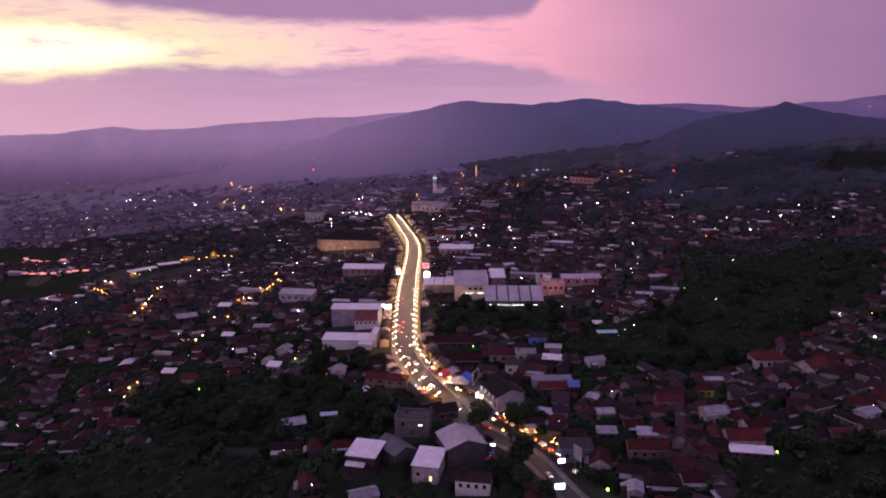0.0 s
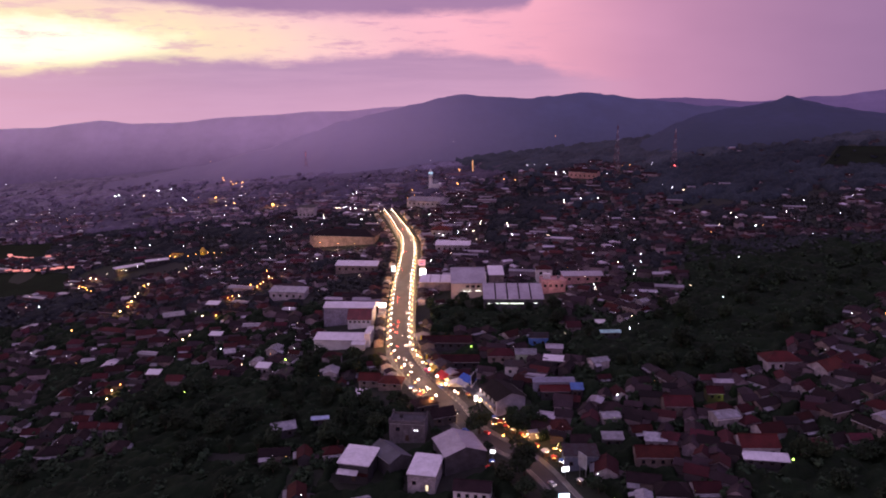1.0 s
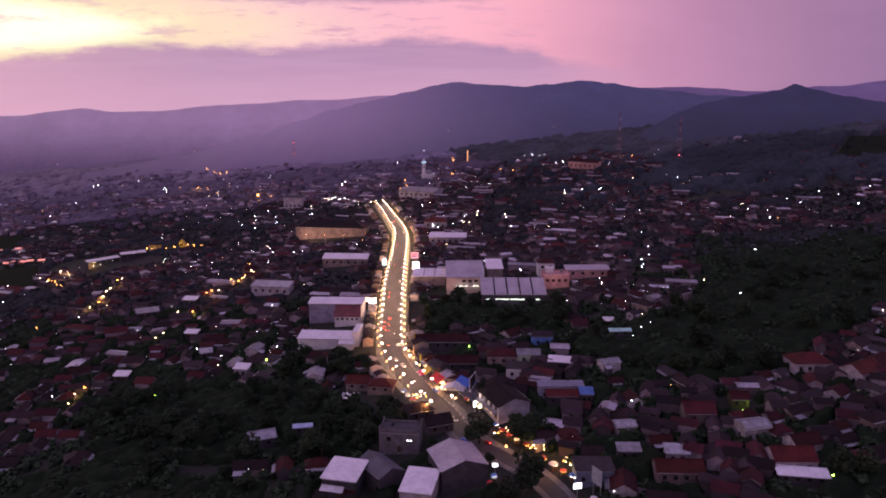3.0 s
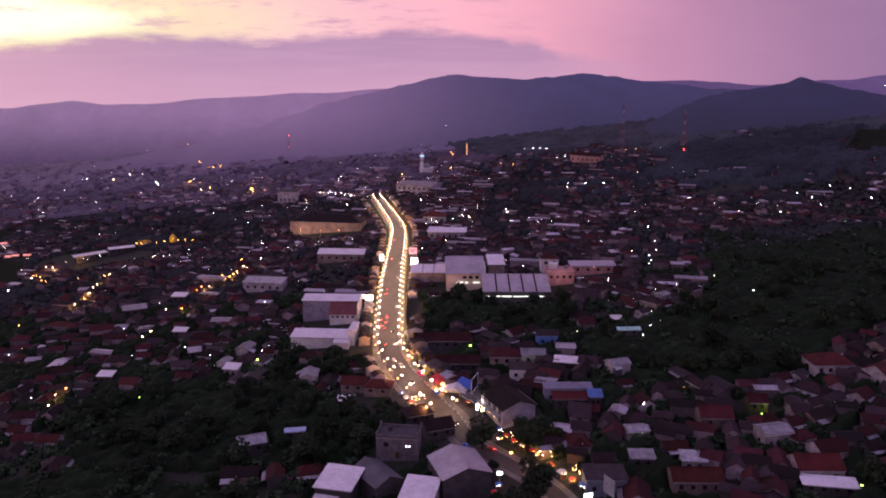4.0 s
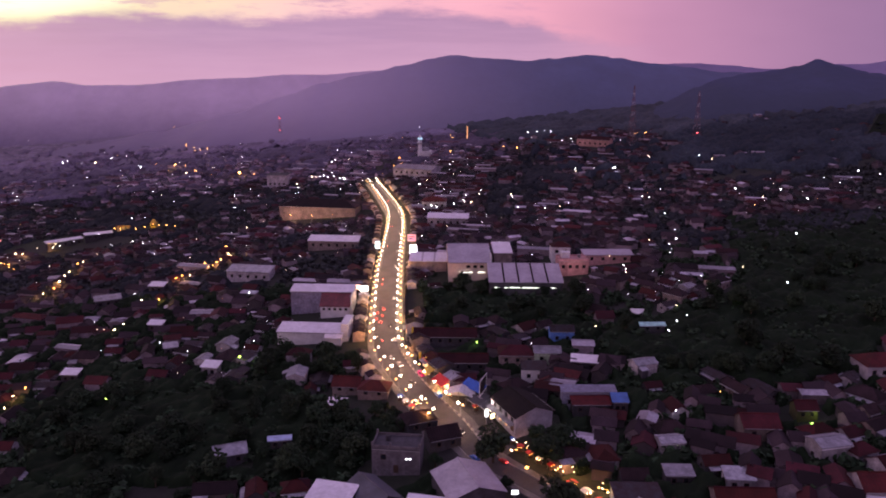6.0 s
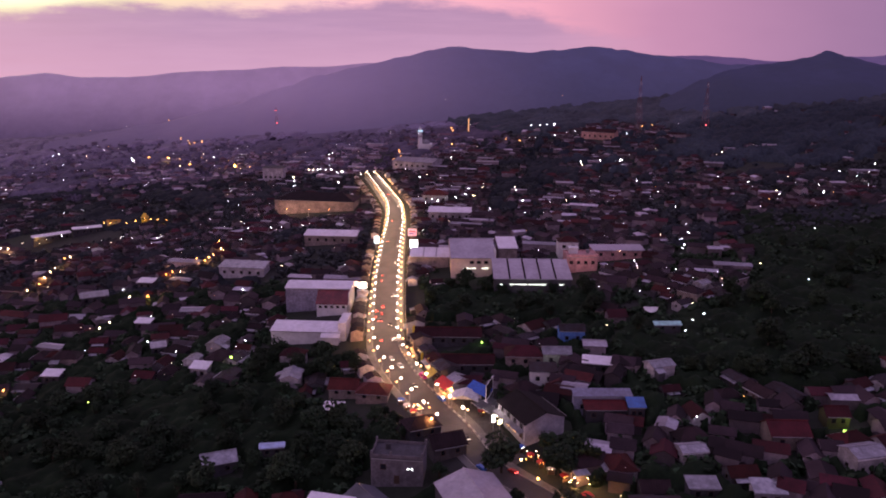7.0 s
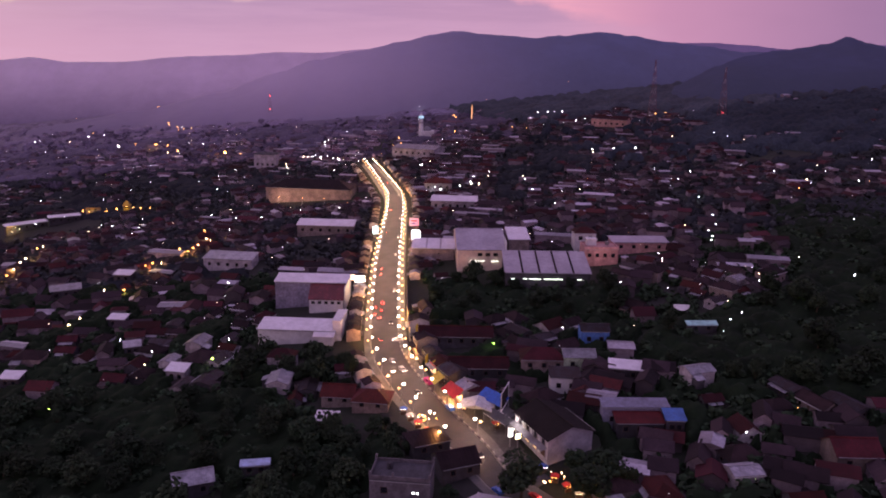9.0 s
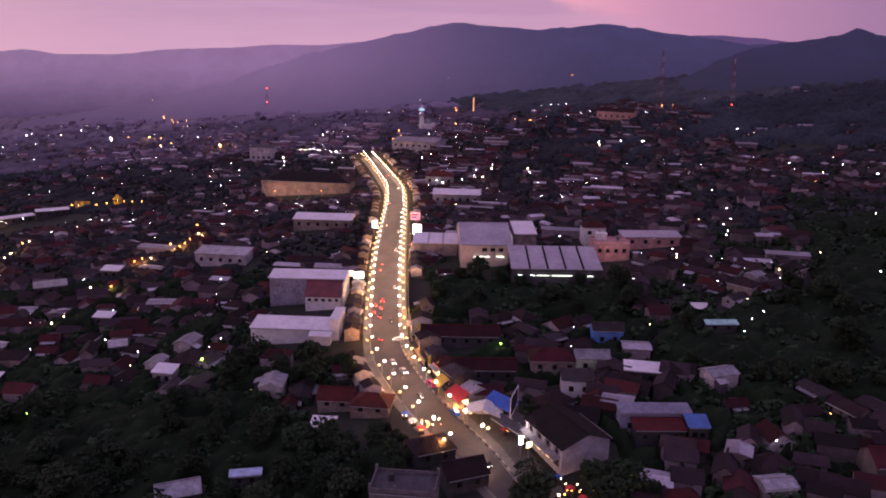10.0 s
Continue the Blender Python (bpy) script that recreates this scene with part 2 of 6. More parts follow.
PAINTS = [material(n, c, 0.3, 0.1, spread=0.1, bump=0.02) for n, c in (("white_car_paint", (0.75, 0.75, 0.75)), ("black_car_paint", (0.02, 0.02, 0.025)), ("silver_car_paint", (0.4, 0.4, 0.42)),
          ("magenta_car_paint", (0.65, 0.04, 0.28)), ("red_car_paint", (0.5, 0.03, 0.03)), ("blue_car_paint", (0.04, 0.14, 0.5)))]
GLOBE = lamp_material("lit_globe", (1.0, 0.84, 0.62), 17.0)
AMBER = lamp_material("lit_amber_lamp", (1.0, 0.36, 0.07), 14.0)
HOUSE_WHITE = lamp_material("lit_white_lamp", (0.92, 0.94, 1.0), 34.0)
HOUSE_WARM = lamp_material("lit_warm_lamp", (1.0, 0.66, 0.36), 24.0)
GREEN_LAMP = lamp_material("lit_green_lamp", (0.55, 1.0, 0.10), 8.0)
RED_LAMP = lamp_material("lit_red_lamp", (1.0, 0.06, 0.06), 16.0)
RED_GLOW = lamp_material("glowing_red_cloth", (1.0, 0.20, 0.08), 0.9)
WINDOW_LIT = lamp_material("lit_window", (1.0, 0.80, 0.52), 1.2)
SHOP_LIT = lamp_material("lit_shopfront", (1.0, 0.56, 0.24), 1.7)
SIGN_LIT = lamp_material("lit_sign", (0.95, 0.95, 1.0), 5.0)
HEADLAMP = lamp_material("lit_headlamp", (1.0, 0.92, 0.78), 18.0)
TAILLAMP = lamp_material("lit_taillamp", (1.0, 0.05, 0.04), 22.0)

# ---- mesh tools ----


class Geo:
    """Collects vertices and faces for one mesh."""

    def __init__(self):
        self.v, self.f = [], []

    def add(self, verts, faces):
        n = len(self.v)
        self.v += verts
        self.f += [tuple(i + n for i in f) for f in faces]
        return self

    def box(self, x0, x1, y0, y1, z0, z1, top=1.0):
        """A box; top: how much its upper face is drawn in."""
        cx, cy, hx, hy = (x0 + x1) / 2, (y0 + y1) / 2, (x1 - x0) / 2 * top, (y1 - y0) / 2 * top
        return self.add([(x0, y0, z0), (x1, y0, z0), (x1, y1, z0), (x0, y1, z0), (cx - hx, cy - hy, z1), (cx + hx, cy - hy, z1), (cx + hx, cy + hy, z1), (cx - hx, cy + hy, z1)],
                        [(3, 2, 1, 0), (4, 5, 6, 7), (0, 1, 5, 4), (1, 2, 6, 5), (2, 3, 7, 6), (3, 0, 4, 7)])

    def slab(self, a, b, c, d, thick):
        """A sheet with thickness over four corners, given anticlockwise as seen from its upper side."""
        n = (Vector(b) - Vector(a)).cross(Vector(d) - Vector(a)).normalized() * thick
        up = [tuple(Vector(p)) for p in (a, b, c, d)]
        low = [tuple(Vector(p) - n) for p in (a, b, c, d)]
        return self.add(low + up, [(3, 2, 1, 0), (4, 5, 6, 7), (0, 1, 5, 4), (1, 2, 6, 5), (2, 3, 7, 6), (3, 0, 4, 7)])

    def tube(self, points, radii, sides=8, cap=True):
        """A tube through points with a radius at each."""
        n0 = len(self.v)
        for i, p in enumerate(points):
            a, b = Vector(points[max(i - 1, 0)]), Vector(points[min(i + 1, len(points) - 1)])
            q = (b - a).to_track_quat("Z", "Y")
            for k in range(sides):
                w = 2 * math.pi * k / sides
                self.v.append(tuple(Vector(p) + q @ Vector((math.cos(w) * radii[i], math.sin(w) * radii[i], 0))))
        for i in range(len(points) - 1):
            for k in range(sides):
                a, b = n0 + i * sides + k, n0 + i * sides + (k + 1) % sides
                self.f.append((a, b, b + sides, a + sides))
        if cap:
            self.f.append(tuple(n0 + k for k in reversed(range(sides))))
            self.f.append(tuple(n0 + (len(points) - 1) * sides + k for k in range(sides)))
        return self

    def ball(self, x, y, z, rx, ry=None, rz=None, level=1, rough=0.0, chance=None):
        verts, faces = BALLS[level]
        ry, rz = ry or rx, rz or rx
        out = []
        for a, b, c in verts:
            k = 1 + (chance.uniform(-rough, rough) if chance else 0)
            out.append((x + a * rx * k, y + b * ry * k, z + c * rz * k))
        return self.add(out, faces)

    def moved(self, m):
        self.v = [tuple(m @ Vector(p)) for p in self.v]
        return self

    def mesh(self, name, surface, smooth=False):
        data = bpy.data.meshes.new(name)
        data.from_pydata(self.v, [], self.f)
        data.materials.append(surface)
        if smooth:
            data.shade_smooth()
        return data


def ball_data(level):
    b = bmesh.new()
    bmesh.ops.create_icosphere(b, subdivisions=level, radius=1.0)
    out = [tuple(v.co) for v in b.verts], [tuple(v.index for v in f.verts) for f in b.faces]
    b.free()
    return out


BALLS = {n: ball_data(n) for n in (1, 2, 3)}


def part(name, geo, surface, parent=None, label="", smooth=False):
    ob = new(name, geo.mesh(name, surface, smooth))
    if parent:
        ob.parent = parent
    return tagged(ob, label)


def thing(name, label, category, group="", kind=""):
    return tagged(new(name), label, category, group, kind)


def ground(x, y):
    """Height of the ground."""
    edge = 775 + min(190.0, max(0.0, -0.45 * x))
    z = SLOPE_X * min(x, 380.0) + SLOPE_Y * min(y, edge) - 0.12 * max(0.0, y - edge)
    return z + 0.5 * noise.noise((x * 0.012, y * 0.012, 0.3))


def shrink(y):
    """How lots and things shrink with distance, to fit the camera's view."""
    return min(1.05, max(0.52, (1 - y / 795) / 0.65))


# ---- the line of the main road ----
ROAD = [(96, 120), (70, 170), (52, 212), (41.6, 234.1), (29.8, 261.7), (11.4, 284.8), (2.8, 304.1), (-5.2, 320.7), (-13.4, 339.9), (-18.6, 357), (-20.2, 374.1), (-21.0, 401.5),
        (-21.4, 434.6), (-20.9, 466.8), (-20.4, 498.0), (-21.6, 524.0), (-25.4, 543.0), (-30.7, 565.7), (-35.4, 585.0), (-41, 606)]


def along(points, step):
    """Points and side vectors at even steps along a smooth line through points."""
    fine = []
    for i in range(len(points) - 1):
        p0, p1, p2, p3 = (Vector(points[min(max(i + k, 0), len(points) - 1)]) for k in (-1, 0, 1, 2))
        for k in range(24):
            t = k / 24
            fine.append(0.5 * (2 * p1 + (p2 - p0) * t + (2 * p0 - 5 * p1 + 4 * p2 - p3) * t * t + (3 * p1 - 3 * p2 + p3 - p0) * t ** 3))
    fine.append(Vector(points[-1]))
    out, left = [], 0.0
    for a, b in zip(fine, fine[1:]):
        d = b - a
        while left < d.length:
            p = a + d * (left / d.length)
            way = d.normalized()
            out.append((p.x, p.y, way.y, -way.x))
            left += step(p.y) if callable(step) else step
        left -= d.length
    return out


ROAD_FINE = along(ROAD, 3.0)


def road_gap(x, y):
    return min((x - a) ** 2 + (y - b) ** 2 for a, b, _, _ in ROAD_FINE) ** 0.5


def taper(y):
    """How the road narrows far off and at its near end, to fit the camera's view."""
    return 0.72 + 0.28 * min(1.0, max(0.0, (y - 268) / 34)) if y < 430 else max(0.6, 1 - 0.0024 * (y - 430))


def ribbon(left, right, lift, thick, line=None):
    """A strip along the road between two offsets from its middle."""
    g = Geo()
    line = line or ROAD_FINE
    for x, y, nx, ny in line:
        nx, ny = nx * taper(y), ny * taper(y)
        near = min(1.0, max(0.0, (318 - y) / 20))
        for off, dz in ((left, 0), (right, 0), (right, -thick), (left, -thick)):
            off = off + 1.9 * near if off < 0 else off - 1.6 * near if off > 8 else off
            g.v.append((x + nx * off, y + ny * off, ground(x + nx * off, y + ny * off) + lift + dz))
    for i in range(len(line) - 1):
        for k in range(4):
            a, b = 4 * i + k, 4 * i + (k + 1) % 4
            g.f.append((a, b, b + 4, a + 4))
    n = 4 * (len(line) - 1)
    g.f += [(3, 2, 1, 0), (n, n + 1, n + 2, n + 3)]
    return g

# ---- the ground, the hills and the sky behind them ----
def sheet(name, xs, ys, height, surface, smooth=True):
    g = Geo()
    for y in ys:
        for x in xs:
            g.v.append((x, y, height(x, y)))
    w = len(xs)
    for j in range(len(ys) - 1):
        for i in range(w - 1):
            a = j * w + i
            g.f.append((a, a + 1, a + 1 + w, a + w))
    return part(name, g, surface, smooth=smooth)


def steps(a, b, n):
    return [a + (b - a) * i / n for i in range(n + 1)]


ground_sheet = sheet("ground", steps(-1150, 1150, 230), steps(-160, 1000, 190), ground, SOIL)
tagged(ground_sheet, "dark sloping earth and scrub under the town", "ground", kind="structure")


def profile(points, x):
    """A smooth line through (x, z) points."""
    if x <= points[0][0]:
        return points[0][1] - (points[0][0] - x) * 0.06
    if x >= points[-1][0]:
        return points[-1][1] - (x - points[-1][0]) * 0.03
    for (a, za), (b, zb) in zip(points, points[1:]):
        if a <= x <= b:
            t = (x - a) / (b - a)
            return za + (zb - za) * t * t * (3 - 2 * t) * 0.5 + (zb - za) * t * 0.5


def ridge(name, crest, y0, deep, surface, label, xs, shape=1.0, bumps=1.0, pull=0.0, flat=False):
    """A range of hills whose crest stands at y0 and whose slope runs deep metres towards the town."""
    def height(x, y):
        t = min(1.0, max(0.0, (y - (y0 - deep)) / deep))
        base = SLOPE_X * x + SLOPE_Y * (y0 - deep)
        top = profile(crest, x)
        gully = noise.noise((x * 0.018, y * 0.012, 2.1)) * 10 + noise.noise((x * 0.05, y * 0.035, 5.5)) * 4.0
        z = base + (top - base) * t ** shape + gully * t * (1 - t) * 1.6 * bumps
        z += (noise.noise((x * 0.09, y * 0.05, 1.0)) * 0.9 + noise.noise((x * 0.45, y * 0.3, 1.0)) * 0.8) * t * bumps
        return z if y <= y0 + 1 else z - (y - y0) * 0.9
    ob = sheet(name, xs, steps(y0 - deep, y0, 40) + [y0 + 14, y0 + 40], height, surface)
    for v in ob.data.vertices if pull else ():
        t = 1.0 if flat else min(1.0, max(0.0, (280 - v.co.x) / 160))
        k = 1 + pull * t * t * (3 - 2 * t)
        v.co = Vector((0, 0, EYE)) + (v.co - Vector((0, 0, EYE))) * k
    return tagged(ob, label, "hills", kind="structure")


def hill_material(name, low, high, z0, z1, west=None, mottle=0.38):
    """Distant woods with haze put into their colour: dark at the foot, paler above, broken by patches."""
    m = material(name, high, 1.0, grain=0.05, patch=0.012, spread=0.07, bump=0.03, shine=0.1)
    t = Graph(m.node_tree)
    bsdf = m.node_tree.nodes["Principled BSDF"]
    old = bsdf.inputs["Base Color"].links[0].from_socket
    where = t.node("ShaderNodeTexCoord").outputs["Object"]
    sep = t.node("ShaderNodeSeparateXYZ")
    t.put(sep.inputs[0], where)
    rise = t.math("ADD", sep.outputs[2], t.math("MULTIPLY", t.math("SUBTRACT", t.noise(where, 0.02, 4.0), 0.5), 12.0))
    # low: the darker end of the painted haze ramp
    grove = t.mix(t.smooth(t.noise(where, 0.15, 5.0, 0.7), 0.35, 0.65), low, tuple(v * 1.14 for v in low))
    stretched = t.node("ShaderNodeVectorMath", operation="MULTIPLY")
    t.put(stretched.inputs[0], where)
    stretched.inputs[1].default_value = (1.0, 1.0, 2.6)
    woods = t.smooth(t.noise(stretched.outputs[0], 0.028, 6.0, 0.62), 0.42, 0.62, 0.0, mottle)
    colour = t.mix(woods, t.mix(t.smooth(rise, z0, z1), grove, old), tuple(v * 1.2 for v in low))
    # west: flank paled further in colour, for the haze below the glow
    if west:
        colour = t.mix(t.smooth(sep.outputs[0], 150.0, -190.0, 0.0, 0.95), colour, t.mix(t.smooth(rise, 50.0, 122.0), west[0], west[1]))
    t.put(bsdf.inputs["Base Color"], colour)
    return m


MAIN_RIDGE = [(-560, -20), (-440, 30), (-300, 74), (-230, 86), (-168, 101), (-123, 117), (-90, 127.5), (-57, 135.3), (-24, 142), (3, 148.7), (19, 151.8), (41, 150), (63, 148.2), (84, 147.5), (106, 149.4), (136, 152.9),
              (160, 150.5), (182, 147.1), (204, 144.8), (226, 143), (248, 139.4), (280, 138.5), (302, 138), (330, 138), (351, 138), (378, 136), (406, 133), (427, 131), (520, 126)]
KNOB_RIDGE = [(160, 88), (195, 108), (225, 124), (248, 132), (280, 137.5), (302, 140.6), (318, 143.6), (326, 147.2), (334, 146.6), (351, 142.4), (378, 137), (406, 132.5), (440, 128), (520, 122), (640, 112)]
LEFT_RIDGE = [(-620, 112), (-458, 119.5), (-400, 120.7), (-370, 124.5), (-340, 127.7), (-312, 124), (-265, 124.7), (-212, 130), (-165, 131.9), (-130, 135), (-96, 135), (-49, 138.9), (-26, 139.9), (40, 138)]
RIGHT_RIDGE = [(120, 138), (206, 145.2), (241, 146.1), (275, 144.6), (316, 141.4), (356, 143.9), (374, 146.6), (403, 146.4), (431, 150.7), (453, 152.7), (560, 156), (700, 150)]
HILL_NEAR = hill_material("haze_tinted_wooded_hill", (0.096, 0.108, 0.165), (0.145, 0.168, 0.285), 78, 162, ((0.185, 0.156, 0.235), (0.50, 0.42, 0.57)))
HILL_FAR = hill_material("haze_tinted_far_hill", (0.185, 0.156, 0.235), (0.61, 0.51, 0.67), 50, 112, mottle=0.06)
HILL_BLUE = hill_material("haze_tinted_blue_hill", (0.18, 0.155, 0.27), (0.31, 0.26, 0.43), 100, 146)
ridge("hills_far_left", LEFT_RIDGE, 800, 62, HILL_FAR, "pale violet hills, evening haze put into their colour", steps(-900, 60, 160), 0.8, 0.25, 0.18)
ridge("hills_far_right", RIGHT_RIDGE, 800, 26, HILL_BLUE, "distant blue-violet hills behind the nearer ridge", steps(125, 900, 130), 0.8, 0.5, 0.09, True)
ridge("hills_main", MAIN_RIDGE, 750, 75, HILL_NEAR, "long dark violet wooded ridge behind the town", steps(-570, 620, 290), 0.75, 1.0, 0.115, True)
ridge("hills_near_right", KNOB_RIDGE, 748, 60, hill_material("haze_ramp_wooded_hill", (0.055, 0.066, 0.094), (0.088, 0.102, 0.178), 84, 160), "darker wooded ridge with a small knoll", steps(150, 660, 150), 0.8, 1.0)

sky_wall = Geo()
for i in range(41):
    x = -1100 + 55 * i
    y = HORIZON - 0.00022 * max(0, abs(x) - 500) ** 2
    sky_wall.v += [(x, y, -60), (x, y, 620)]
    if i:
        sky_wall.f.append((2 * i - 2, 2 * i, 2 * i + 1, 2 * i - 1))
SKY = bpy.data.materials.new("evening_sky")
SKY.use_nodes = True
SKY.node_tree.nodes.clear()
sg = Graph(SKY.node_tree)
shift = sg.node("ShaderNodeVectorMath", operation="SUBTRACT")
sg.put(shift.inputs[0], sg.node("ShaderNodeNewGeometry").outputs["Position"])
shift.inputs[1].default_value = (0, 0, EYE)
glow = sg.node("ShaderNodeEmission")
glow.inputs[1].default_value = 1.04
sg.put(glow.inputs[0], dusk_sky(sg, shift.outputs[0]))
sg.put(sg.node("ShaderNodeOutputMaterial").inputs[0], glow.outputs[0])
tagged(part("backdrop", sky_wall, SKY), "pink evening sky with mauve clouds and a yellow glow", "sky", kind="structure")

# ---- the road ----
tagged(part("road", ribbon(-5.0, 4.0, 0.12, 0.5), ASPHALT), "worn grey asphalt main road", "road", kind="structure")
for name, a, b in (("pavement", -7.3, -5.25), ("pavement", 4.25, 6.6)):
    tagged(part(name, ribbon(a, b, 0.27, 0.6), PAVING), "pale concrete pavement beside the road", "pavement", kind="structure")
for a, b in ((-5.25, -5.0), (4.0, 4.25)):
    right_kerb = tagged(part("kerb", ribbon(a, b, 0.29, 0.6), KERB), "painted concrete kerb along the road", "kerb", kind="structure")


forecourt = [p for p in ROAD_FINE if 282 < p[1] < 334]
tagged(part("pavement", ribbon(6.62, 13.5, 0.2, 0.6, forecourt), material("stained_paving", (0.075, 0.068, 0.068), 0.85, grain=1.5, patch=0.3)), "dark stained paved forecourt before the shops", "pavement", kind="structure")
west_yard = [p for p in ROAD_FINE if 286 < p[1] < 346]
tagged(part("pavement", ribbon(-12.5, -7.32, 0.2, 0.6, west_yard), material("packed_yard", (0.030, 0.028, 0.026), 0.9, grain=1.2, patch=0.25)), "dark packed yard beside the pavement", "pavement", kind="structure")
park_wall = [p for p in ROAD_FINE if 343 < p[1] < 417]
tagged(part("garden_wall", ribbon(7.2, 7.45, 2.1, 2.6, park_wall), CREAM_WALL), "low cream garden wall along the pavement", "wall", kind="structure")


# ---- houses ----
def gable(g_wall, g_roof, x0, x1, y0, y1, wall, rise, over=0.5, thick=0.12):
    """Walls with gables and a ridge along x."""
    cy = (y0 + y1) / 2
    g_wall.add([(x0, y0, -5), (x1, y0, -5), (x1, y1, -5), (x0, y1, -5), (x0, y0, wall), (x1, y0, wall), (x1, y1, wall), (x0, y1, wall), (x0, cy, wall + rise), (x1, cy, wall + rise)],
               [(3, 2, 1, 0), (0, 1, 5, 4), (2, 3, 7, 6), (1, 2, 6, 9, 5), (3, 0, 4, 8, 7), (4, 5, 9, 8), (6, 7, 8, 9)])
    drop = rise * over / ((y1 - y0) / 2)
    a, b, top, low = x0 - over, x1 + over, wall + rise + thick, wall - drop + thick
    g_roof[0].slab((a, y0 - over, low), (b, y0 - over, low), (b, cy, top), (a, cy, top), thick * 0.9)
    g_roof[1].slab((b, y1 + over, low), (a, y1 + over, low), (a, cy, top), (b, cy, top), thick * 0.9)


def hip(g_wall, g_roof, x0, x1, y0, y1, wall, rise, over=0.6, thick=0.12):
    """Walls under a hipped roof."""
    g_wall.box(x0, x1, y0, y1, -5, wall)
    a, b, c, d = x0 - over, x1 + over, y0 - over, y1 + over
    cy, inset = (y0 + y1) / 2, (d - c) / 2 * 0.9
    r0, r1, z = (a + inset, cy, wall + rise), (b - inset, cy, wall + rise), wall - 0.05
    g_roof[0].slab((a, c, z), (b, c, z), r1, r0, thick)
    g_roof[1].slab((b, d, z), (a, d, z), r0, r1, thick)
    for g, p, q, r in ((g_roof[2], (a, d, z), (a, c, z), r0), (g_roof[3], (b, c, z), (b, d, z), r1)):
        low = [(v[0], v[1], v[2] - thick) for v in (p, q, r)]
        g.add([p, q, r] + low, [(0, 1, 2), (5, 4, 3), (0, 3, 4, 1), (1, 4, 5, 2), (2, 5, 3, 0)])


def opening(owner, x, y, z, w, h, turn, name="window", lit=None):
    """A window or door with a frame, standing on a wall face; turn: degrees of its outward side from -y."""
    m = pose(x, y, z, 0, 0, turn)
    f = Geo().box(-w / 2 - 0.1, -w / 2, -0.06, 0.04, 0, h).box(w / 2, w / 2 + 0.1, -0.06, 0.04, 0, h).box(-w / 2 - 0.1, w / 2 + 0.1, -0.06, 0.04, h, h + 0.1).box(-w / 2 - 0.15, w / 2 + 0.15, -0.1, 0.04, -0.1, 0)
    frame_ob = part(name, f.moved(m), WOOD, owner)
    part("pane" if name == "window" else "door_leaf", Geo().box(-w / 2, w / 2, -0.035, 0.03, 0, h).moved(m), lit or (GLASS if name == "window" else WOOD), frame_ob)
    return frame_ob


def house(kind, wide, deep, wall, rise, wall_mat, roof_mat, label, porch=True):
    """A small town house: walls, roof planes, ridge, porch, windows, door and a lamp under the eave."""
    ob = thing("house", label, "house", "houses of the town")
    x, y = wide / 2, deep / 2
    gw, gr = Geo(), [Geo() for _ in range(4)]
    (gable if kind == "gable" else hip)(gw, gr, -x, x, -y, y, wall, rise)
    part("wall", gw, wall_mat, ob)
    for g in gr:
        if g.v:
            part("roof_plane", g, roof_mat, ob)
    inset = -0.5 if kind == "gable" else (deep / 2 + 0.6) * 0.9 - 0.6
    part("ridge_cap", Geo().tube([(-x + inset, 0, wall + rise + 0.1), (x - inset, 0, wall + rise + 0.1)], [0.16, 0.16], 6), roof_mat, ob)
    if porch:
        part("porch_roof", Geo().slab((-x * 0.8, -y - 2.2, wall - 1.0), (x * 0.7, -y - 2.2, wall - 1.0), (x * 0.7, -y + 0.02, wall - 0.4), (-x * 0.8, -y + 0.02, wall - 0.4), 0.1), ZINC if roof_mat is not ZINC else RUST, ob)
        for px in (-x * 0.75, x * 0.65):
            part("porch_post", Geo().box(px - 0.08, px + 0.08, -y - 2.1, -y - 1.94, -3, wall - 1.05), WOOD, ob)
    wing = 0.36 * wide
    part("wing_wall", Geo().box(x - wing, x - 0.4, y + 0.02, y + 3.2, -3, wall * 0.72), GREY_WALL if wall_mat is not GREY_WALL else CREAM_WALL, ob)
    part("wing_roof", Geo().slab((x - wing - 0.3, y + 0.05, wall * 0.94), (x - 0.1, y + 0.05, wall * 0.94), (x - 0.1, y + 3.6, wall * 0.74), (x - wing - 0.3, y + 3.6, wall * 0.74), 0.09), RUST if porch else ZINC, ob)
    if wall_mat is WHITE_WALL or roof_mat is TILE_DARK:
        part("fascia", Geo().box(-x - 0.5, x + 0.5, -y - 0.62, -y - 0.5, wall - 0.75, wall - 0.35), FASCIA, ob, "pale painted board under the eave")
    opening(ob, 0, -y, 0.1, 0.9, 2.1, 0, "door")
    for px in (-x * 0.6, x * 0.55):
        opening(ob, px, -y, 1.0, 1.2, 1.2, 0)
    opening(ob, -x, 0.0, 1.0, 1.2, 1.2, -90)
    return ob


FASCIA = material("pale_painted_board", (0.62, 0.60, 0.64), 0.7, grain=2.0, vary=0.3)
